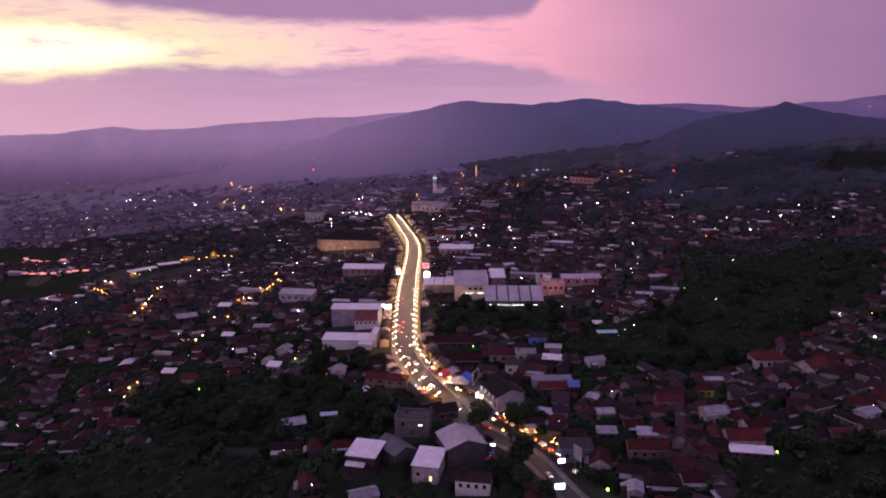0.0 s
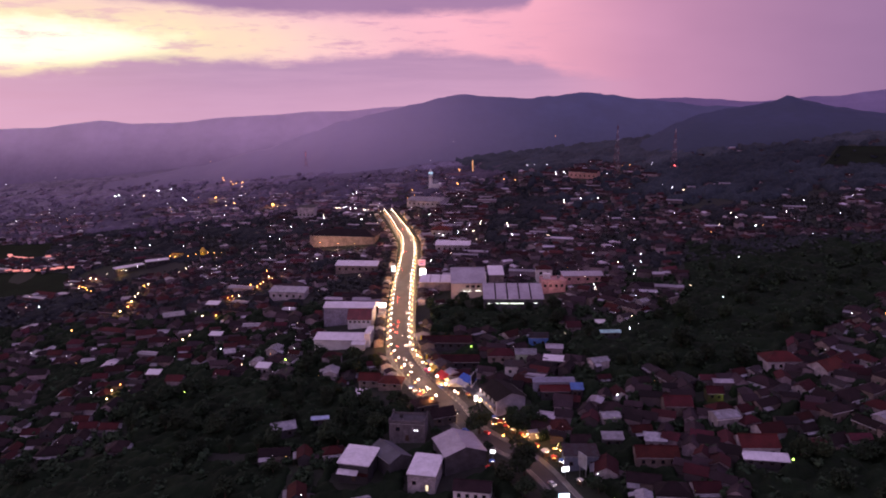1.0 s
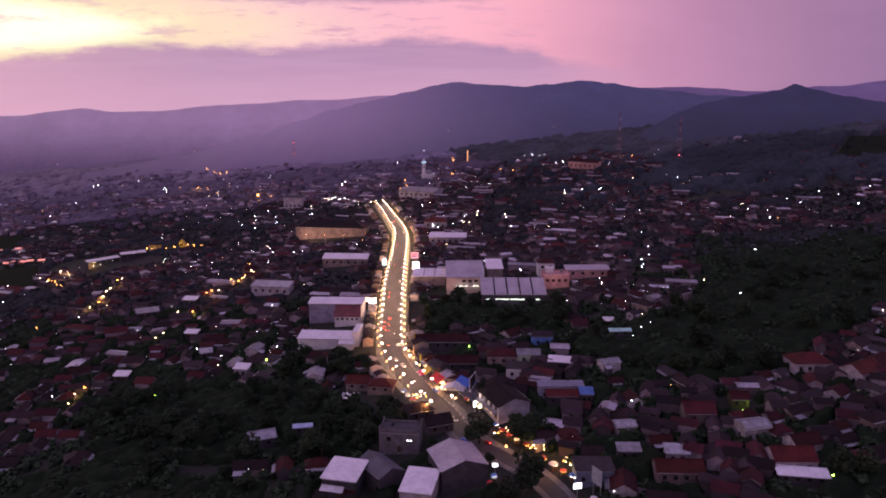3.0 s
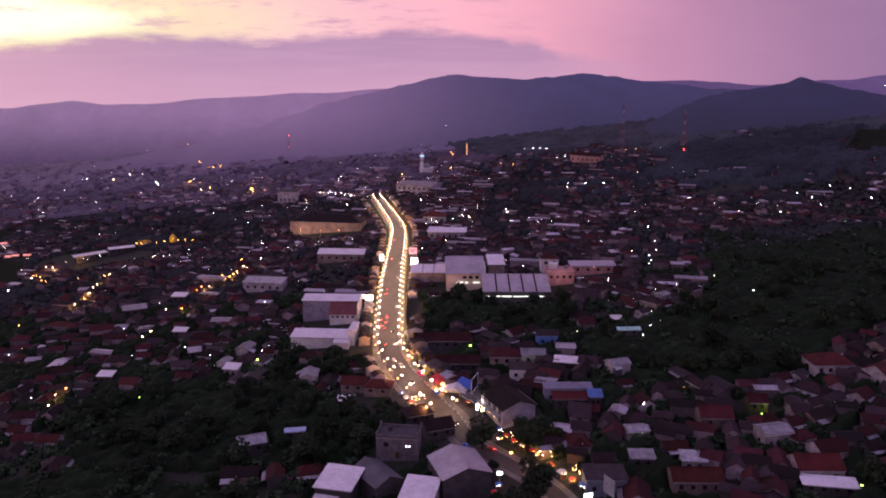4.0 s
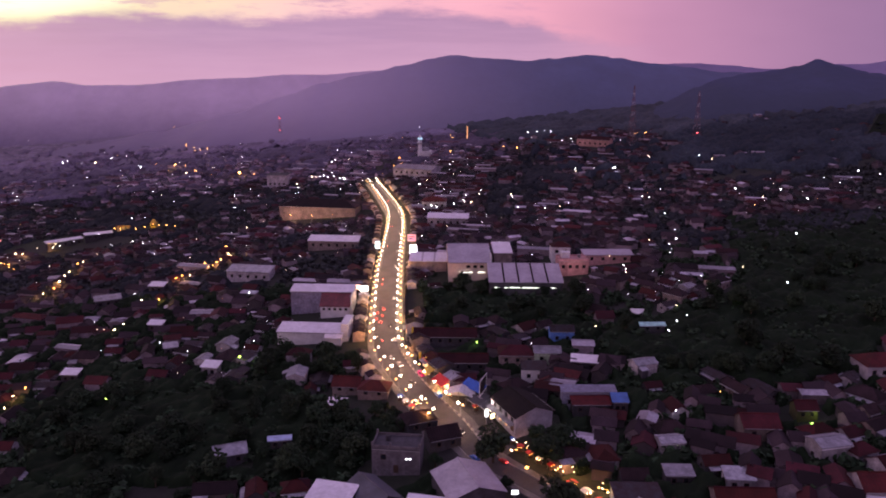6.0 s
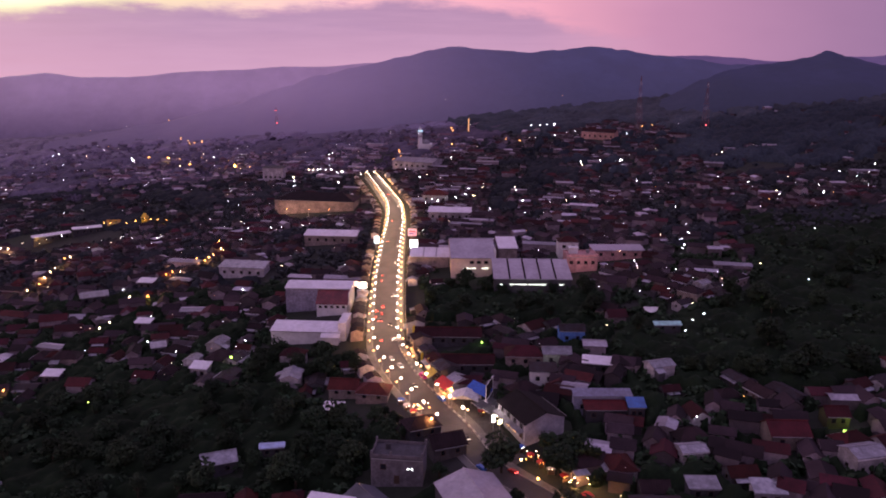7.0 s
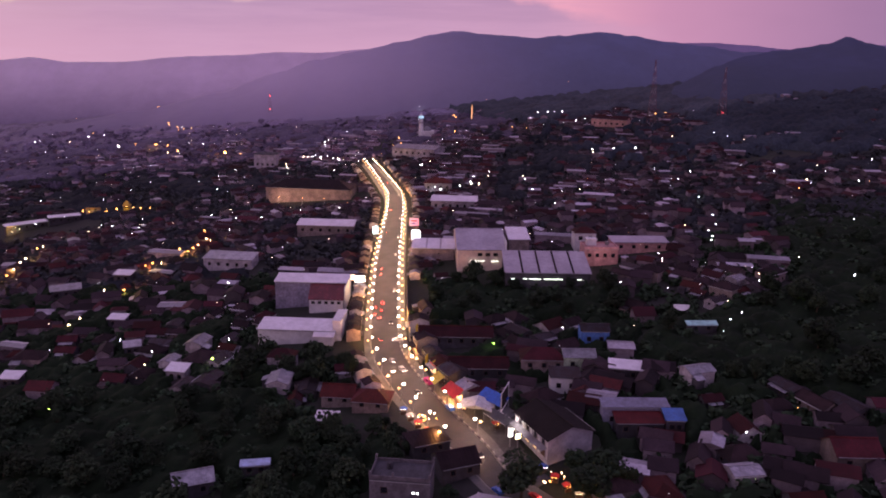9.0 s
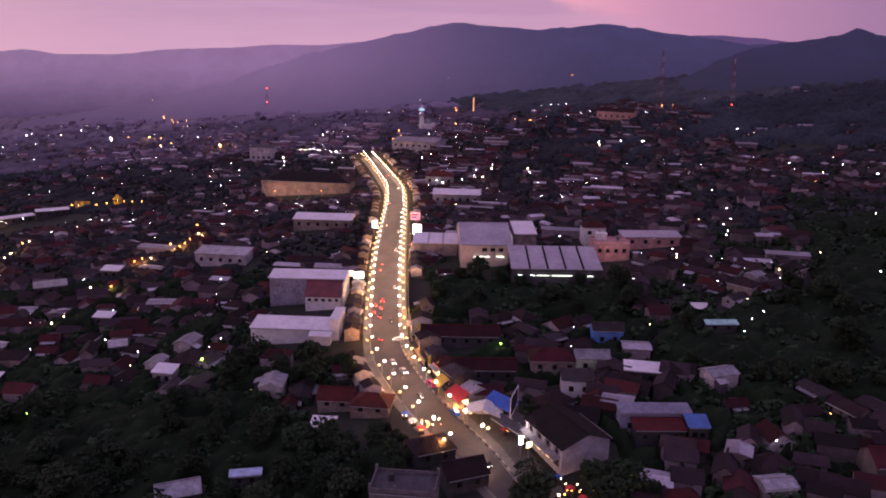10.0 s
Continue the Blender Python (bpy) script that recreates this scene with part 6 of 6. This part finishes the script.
for side in (1, -1):
    for x, y, nx, ny in along(ROAD, lambda y: 8.4 * max(0.74, min(1.0, shrink(y) + 0.06))):
        if y < 303 or y > 612:
            continue
        offset = taper(y) * (4.5 + 0.4 * min(1.0, max(0.0, (y - 340) / 40)) if side > 0 else -5.7)
        s = max(0.6, shrink(y)) ** 0.8
        m = pose(x + nx * offset, y + ny * offset, ground(x, y) + 0.25, 0, 0, math.degrees(math.atan2(-ny * side, -nx * side))) @ Matrix.Diagonal((s, s, s, 1))
        count += 1
        if count % 4 == 1:
            lamp_light(m @ Vector((1.2, 0, 4.6)), (1500 if y < 380 else 3600) * s * s, (1.0, 0.60, 0.42))
        elif count % 4 == 3:
            lamp_light(m @ Vector((-1.4, 0, 3.6)), (4200 if y < 380 else 5600) * s * s, (1.0, 0.42, 0.12))
        if lamp_used:
            copy_thing(street_lamp, m)
        else:
            street_lamp.matrix_basis, lamp_used = m, True

# painted kerb stones on the bend
stone_mesh = {}
kerb_line = [p for p in along(ROAD, 1.5) if 285 < p[1] < 372]
for n, (x, y, nx, ny) in enumerate(kerb_line):
    ob = part("kerb_stone", Geo().box(-0.19, 0.19, -0.7, 0.7, -0.2, 0.46, 0.9), LINE if n % 2 else DARK_WALL) if n < 2 else new("kerb_stone", stone_mesh[n % 2])
    stone_mesh.setdefault(n % 2, ob.data)
    px, py = x + nx * 4.13, y + ny * 4.13
    ob.parent = right_kerb
    ob.matrix_basis = pose(px, py, ground(px, py) + 0.14, 0, 0, math.degrees(math.atan2(ny, nx)))

for x, y, power in ((-7.0, 313.8, 1300), (31.5, 272.5, 2800), (38.5, 263.5, 1800), (23.5, 281.0, 450)):
    # bare bulbs under the canopies
    bulb_light = new("stall_light", bpy.data.lights.new("stall_light", "POINT"))
    bulb_light.data.energy, bulb_light.data.color, bulb_light.data.shadow_soft_size = power, (1.0, 0.42, 0.13), 0.25
    bulb_light.location = (x, y, ground(x, y) + 2.7)
sign_light = new("sign_light", bpy.data.lights.new("sign_light", "POINT"))
sign_light.data.energy, sign_light.data.color, sign_light.data.shadow_soft_size = 600, (1.0, 0.78, 0.72), 0.4
sign_light.location = (14.6, 306.0, ground(14.6, 306.0) + 6.0)
# headlights on the asphalt
for x, y in ((-14.0, 342.0), (-18.6, 373.5), (-9.2, 327.5), (5.0, 297.0), (-19.0, 437.5), (-17.6, 347.5), (-19.4, 400.0), (-18.8, 458.0)):
    beam = new("beam_light", bpy.data.lights.new("beam_light", "POINT"))
    beam.data.energy, beam.data.color, beam.data.shadow_soft_size = 480, (1.0, 0.52, 0.30), 0.2
    beam.location = (x, y, ground(x, y) + 1.3)
for x, y, lift, power, colour in ((106.0, 286.0, 2.6, 110, (0.8, 1.0, 0.22)), (-72.8, 354.4, 5.6, 160, (0.6, 1.0, 0.12)), (113.7, 361.5, 4.6, 90, (0.5, 1.0, 0.15)), (13.5, 348.4, 4.6, 110, (0.7, 1.0, 0.25)), (30.4, 341.5, 2.6, 120, (0.8, 1.0, 0.25)), (-170, 545.0, 2.0, 420, (1.0, 0.62, 0.06)), (-187, 545.0, 2.0, 350, (1.0, 0.62, 0.06))):
    yard_light = new("yard_light", bpy.data.lights.new("yard_light", "POINT"))
    yard_light.data.energy, yard_light.data.color, yard_light.data.shadow_soft_size = power, colour, 0.3
    yard_light.location = (x, y, ground(x, y) + lift)
# added light without a fixture, to wash the terraced building rose
rose_wash = new("yard_light", bpy.data.lights.new("yard_light", "POINT"))
rose_wash.data.energy, rose_wash.data.color, rose_wash.data.shadow_soft_size = 700, (1.0, 0.55, 0.52), 0.4
rose_wash.location = (60, 404.5, ground(60, 404.5) + 6.5)
for x, y in ((-83, 531), (-70, 526), (-58, 522)):
    flood = new("market_light", bpy.data.lights.new("market_light", "POINT"))
    flood.data.energy, flood.data.color, flood.data.shadow_soft_size = 2300, (1.0, 0.50, 0.34), 0.4
    flood.location = (x, y, ground(x, y) + 3.6)
    lamp = thing("wall_lamp", "amber floodlight on a short post before the market", "lamp")
    part("post", Geo().tube([(0, 0.4, -1), (0, 0.4, 4.0)], [0.1, 0.08], 6), STEEL, lamp)
    part("head", Geo().ball(0, 0.4, 4.2, 0.13, level=2), AMBER, lamp, "amber glowing head")
    stand(lamp, x, y - 0.6, 0)

# ---- lights of the town ----
lights = {"white": Geo(), "warm": Geo(), "amber": Geo(), "green": Geo(), "red": Geo()}
for px, py, k, turn in LOTS:
    busy = (0.34 if py < 430 else 0.30 if py < 690 else 0.5) + 0.4 * noise.noise((px * 0.016, py * 0.016, 3.3))
    if px > 60:
        busy *= 0.25 if within(px, py, FOREST) else 0.72
    if turn is None or rng.random() > busy:
        continue
    colour = rng.choices(("white", "warm", "amber", "green"), (7, 2.2, 0.8, 0.12))[0]
    r = (0.05 + 0.15 * rng.random() ** 3) * max(0.85, k)
    lights[colour].ball(px + rng.uniform(-6, 6) * k, py - 5.0 * k, ground(px, py) + rng.uniform(2.8, 5.0) * max(0.6, k), r)


def chain(points, step, colour, lift=4.5, r=0.4):
    for x, y, _, _ in along(points, step):
        lights[colour].ball(x + rng.uniform(-1, 1), y + rng.uniform(-1, 1), ground(x, y) + lift, r * rng.uniform(0.8, 1.2))


# lamps along the lanes west of the road, bright enough to light the house fronts beside them
AMBER_LANES = [(-234, 496), (-231, 494), (-228, 492), (-225, 487), (-221, 484), (-233, 510), (-228, 508), (-186, 442), (-184, 449), (-185, 457), (-186, 465), (-186, 470), (-187, 483), (-185, 485), (-132, 421), (-124, 420),
               (-124, 445), (-122, 448), (-118, 447), (-115, 463), (-110, 459), (-109, 463), (-108, 467), (-106, 474), (-106, 477), (-110, 486), (-204, 420), (-133, 391), (-131, 396), (-149, 334), (-150, 342), (-148, 347)]
for x, y in AMBER_LANES:
    lights[rng.choice(("amber", "amber", "warm"))].ball(x, y, ground(x, y) + 4.0, rng.uniform(0.22, 0.34))
for x, y in ((-231, 495), (-185, 455), (-186, 476), (-123, 446), (-110, 462), (-107, 477), (-149, 342)):
    lamp_light((x, y, ground(x, y) + 4.0), 900, (1.0, 0.50, 0.16))
CENTRE_AMBER = [(-222, 715), (-204, 706), (-204, 708), (-193, 699), (-142, 660), (-141, 658), (-129, 649), (-216, 778), (-213, 771), (-203, 758), (-198, 745), (-194, 745), (-189, 748), (-26, 631), (-24, 622), (-21, 637), (-23, 654),
                (17, 719), (18, 710), (15, 660), (54, 658), (63, 650), (153, 660), (160, 659), (-285, 905), (-257, 879), (-232, 858), (-223, 847), (-215, 841)]
for x, y in CENTRE_AMBER:
    lights["amber"].ball(x, y, ground(x, y) + (4.0 if y < 740 else 6.5), rng.uniform(0.24, 0.42))
WEST_WHITE = [(-216, 521), (-212, 518), (-214, 514), (-224, 516), (-255, 532), (-207, 524), (-168, 508), (-179, 509), (-267, 665), (-185, 612), (-170, 592), (-156, 598), (-155, 625), (-139, 583), (-130, 593), (-127, 584), (-127, 575),
              (-123, 562), (-115, 552), (-101, 589), (-216, 574), (-226, 571), (-98, 526), (-105, 516), (-113, 510), (-99, 503), (-86, 500), (-82, 495), (-149, 515), (-158, 508), (-161, 507), (-168, 511), (-196, 533), (-206, 523), (-220, 529)]
FAR_WHITE = [(-237, 719), (-234, 714), (-232, 709), (-185, 673), (-165, 692), (-317, 759), (-314, 762), (-284, 746), (-275, 761), (-263, 762), (-165, 788), (-83, 623), (-80, 621), (-77, 621), (-75, 622), (-71, 616), (-67, 616), (-63, 610),
             (-60, 610), (-59, 607), (-46, 598), (-3, 581), (-8, 575), (-91, 606), (-89, 597), (-87, 584), (-74, 664), (-72, 669), (-59, 581), (20, 540), (29, 547), (28, 539), (18, 530), (22, 525), (12, 525), (-1, 526), (2, 522)]
EAST_WHITE = [(78, 701), (85, 700), (90, 697), (95, 695), (98, 659), (105, 662), (89, 656), (104, 575), (115, 570), (116, 571), (92, 577), (91, 570), (46, 534), (46, 527), (47, 507), (69, 499), (137, 642), (178, 657), (184, 669), (168, 590),
              (172, 579), (177, 568), (143, 590), (128, 513), (118, 471), (166, 502), (173, 483), (188, 504), (192, 473), (216, 505), (219, 493), (164, 425), (239, 512), (246, 502), (271, 513), (247, 481), (137, 374)]
LANE_WHITE = [(89, 455), (100, 436), (115, 446), (112, 434), (107, 428), (106, 421), (104, 417), (78, 420), (81, 408), (81, 403), (80, 400), (94, 395), (98, 386), (108, 388), (108, 382), (127, 393), (112, 365), (75, 377), (90, 363), (91, 354),
              (86, 350), (81, 343), (57, 352), (61, 385), (-83, 418), (-108, 406), (-84, 387), (-50, 345), (-109, 375), (-138, 430), (-156, 404), (-141, 393), (-262, 488), (-257, 493), (-253, 466), (-245, 465), (-267, 477), (-237, 474)]
for places, low, high in ((WEST_WHITE, 0.09, 0.18), (FAR_WHITE, 0.18, 0.34), (EAST_WHITE, 0.14, 0.28), (LANE_WHITE, 0.10, 0.22)):
    for x, y in places:
        lights[rng.choice(("white", "white", "white", "warm"))].ball(x, y, ground(x, y) + 4.0, rng.uniform(low, high))
for x, y, power in [(-186, 442, 900), (-186, 458, 700), (-229, 508, 700), (-217, 521, 500), (-125, 422, 900), (-122, 449, 700), (-110, 461, 800), (-106, 476, 700), (-141, 659, 1800), (-204, 707, 900)]:
    lane_light = new("lane_light", bpy.data.lights.new("lane_light", "POINT"))
    lane_light.data.energy, lane_light.data.color, lane_light.data.shadow_soft_size = 1.5 * power, (1.0, 0.50, 0.14), 0.4
    lane_light.location = (x, y - 0.5, ground(x, y) + 3.4)
for x, y, lift, r, colour in ((-73.4, 355.5, 4.2, 0.42, "green"), (102.8, 282.4, 2.4, 0.45, "green"), (31.0, 340.5, 3.0, 0.4, "green"), (13.5, 350, 3.6, 0.3, "green"), (-114.6, 335, 3.4, 0.25, "green"), (113.7, 363, 3.4, 0.3, "green"), (114.5, 245, 2.0, 0.35, "green"),
                               (53.7, 233.5, 2.0, 0.5, "green"), (22, 275, 3.0, 0.4, "amber"), (186, 317, 4.0, 0.35, "white"), (-142, 661, 3.0, 0.9, "amber"), (-179, 677, 4.0, 0.5, "amber")):
    lights[colour].ball(x, y, ground(x, y) + lift, r)
# bare bulbs of the food stalls
for x, y, n in ((-7.0, 313.8, 9), (21.1, 284.6, 8), (31.5, 272.5, 6), (38.5, 263.5, 6)):
    for _ in range(n):
        bx, by = x + rng.uniform(-2.6, 2.6), y + rng.uniform(-2.2, 2.2)
        lights[rng.choice(("warm", "warm", "amber"))].ball(bx, by, ground(bx, by) + rng.uniform(2.6, 3.4), rng.uniform(0.1, 0.22))
lights["amber"].ball(25.4, 282.5, ground(25.4, 282.5) + 4.5, 0.4)
# low shelters at the edge of a field, added as glow: their cloth emits
for pts, n in (([(-334, 596), (-314, 583), (-287, 581)], 9), ([(-312, 555), (-291, 550), (-263, 548)], 7)):
    for x, y, nx, ny in along(pts, 6.0):
        shelter = thing("field_shelter", "low field shelter with red cloth that glows by itself", "shelter", "shelters by the field")
        part("cloth", Geo().slab((-2.4, -0.9, 1.0), (2.4, -0.9, 1.0), (2.2, 0.5, 1.9), (-2.2, 0.5, 1.9), 0.05), RED_GLOW, shelter, "red cloth that glows by itself")
        for px in (-2.2, 2.2):
            part("post", Geo().tube([(px, 0.4, -0.6), (px, 0.4, 1.8)], [0.06, 0.06], 6), STEEL, shelter)
        stand(shelter, x + rng.uniform(-1.5, 1.5), y + rng.uniform(-1.5, 1.5), rng.uniform(-25, 25), 0.1)
chain([(-192, 546), (-181, 543), (-175, 542), (-168, 547), (-163, 544), (-154, 541)], 5.2, "amber", 2.2, 0.28)
# lamps of hamlets on the slopes beyond the town
for hill, most, n in (("hills_far_left", 14, 110), ("hills_main", 16, 40), ("hills_far_right", 20, 6)):
    mesh = bpy.data.objects[hill].data
    wide_row = len(mesh.vertices) // 43
    for _ in range(n):
        v = mesh.vertices[rng.randrange(1, most) * wide_row + rng.randrange(wide_row)].co
        lights[rng.choice(("white", "white", "warm", "amber"))].ball(v.x, v.y - 0.8, v.z + 0.8, rng.uniform(0.09, 0.2))
for key, surface, label in (("white", HOUSE_WHITE, "cool white lamps on houses and lanes, lit"), ("warm", HOUSE_WARM, "warm lamps on houses and lanes, lit"), ("amber", AMBER, "amber street lamps along the lanes, lit"),
                            ("green", GREEN_LAMP, "green lamps in yards, lit")):
    if lights[key].v:
        tagged(part("town_lamps_" + key, lights[key], surface), label, "lamps", kind="stuff")
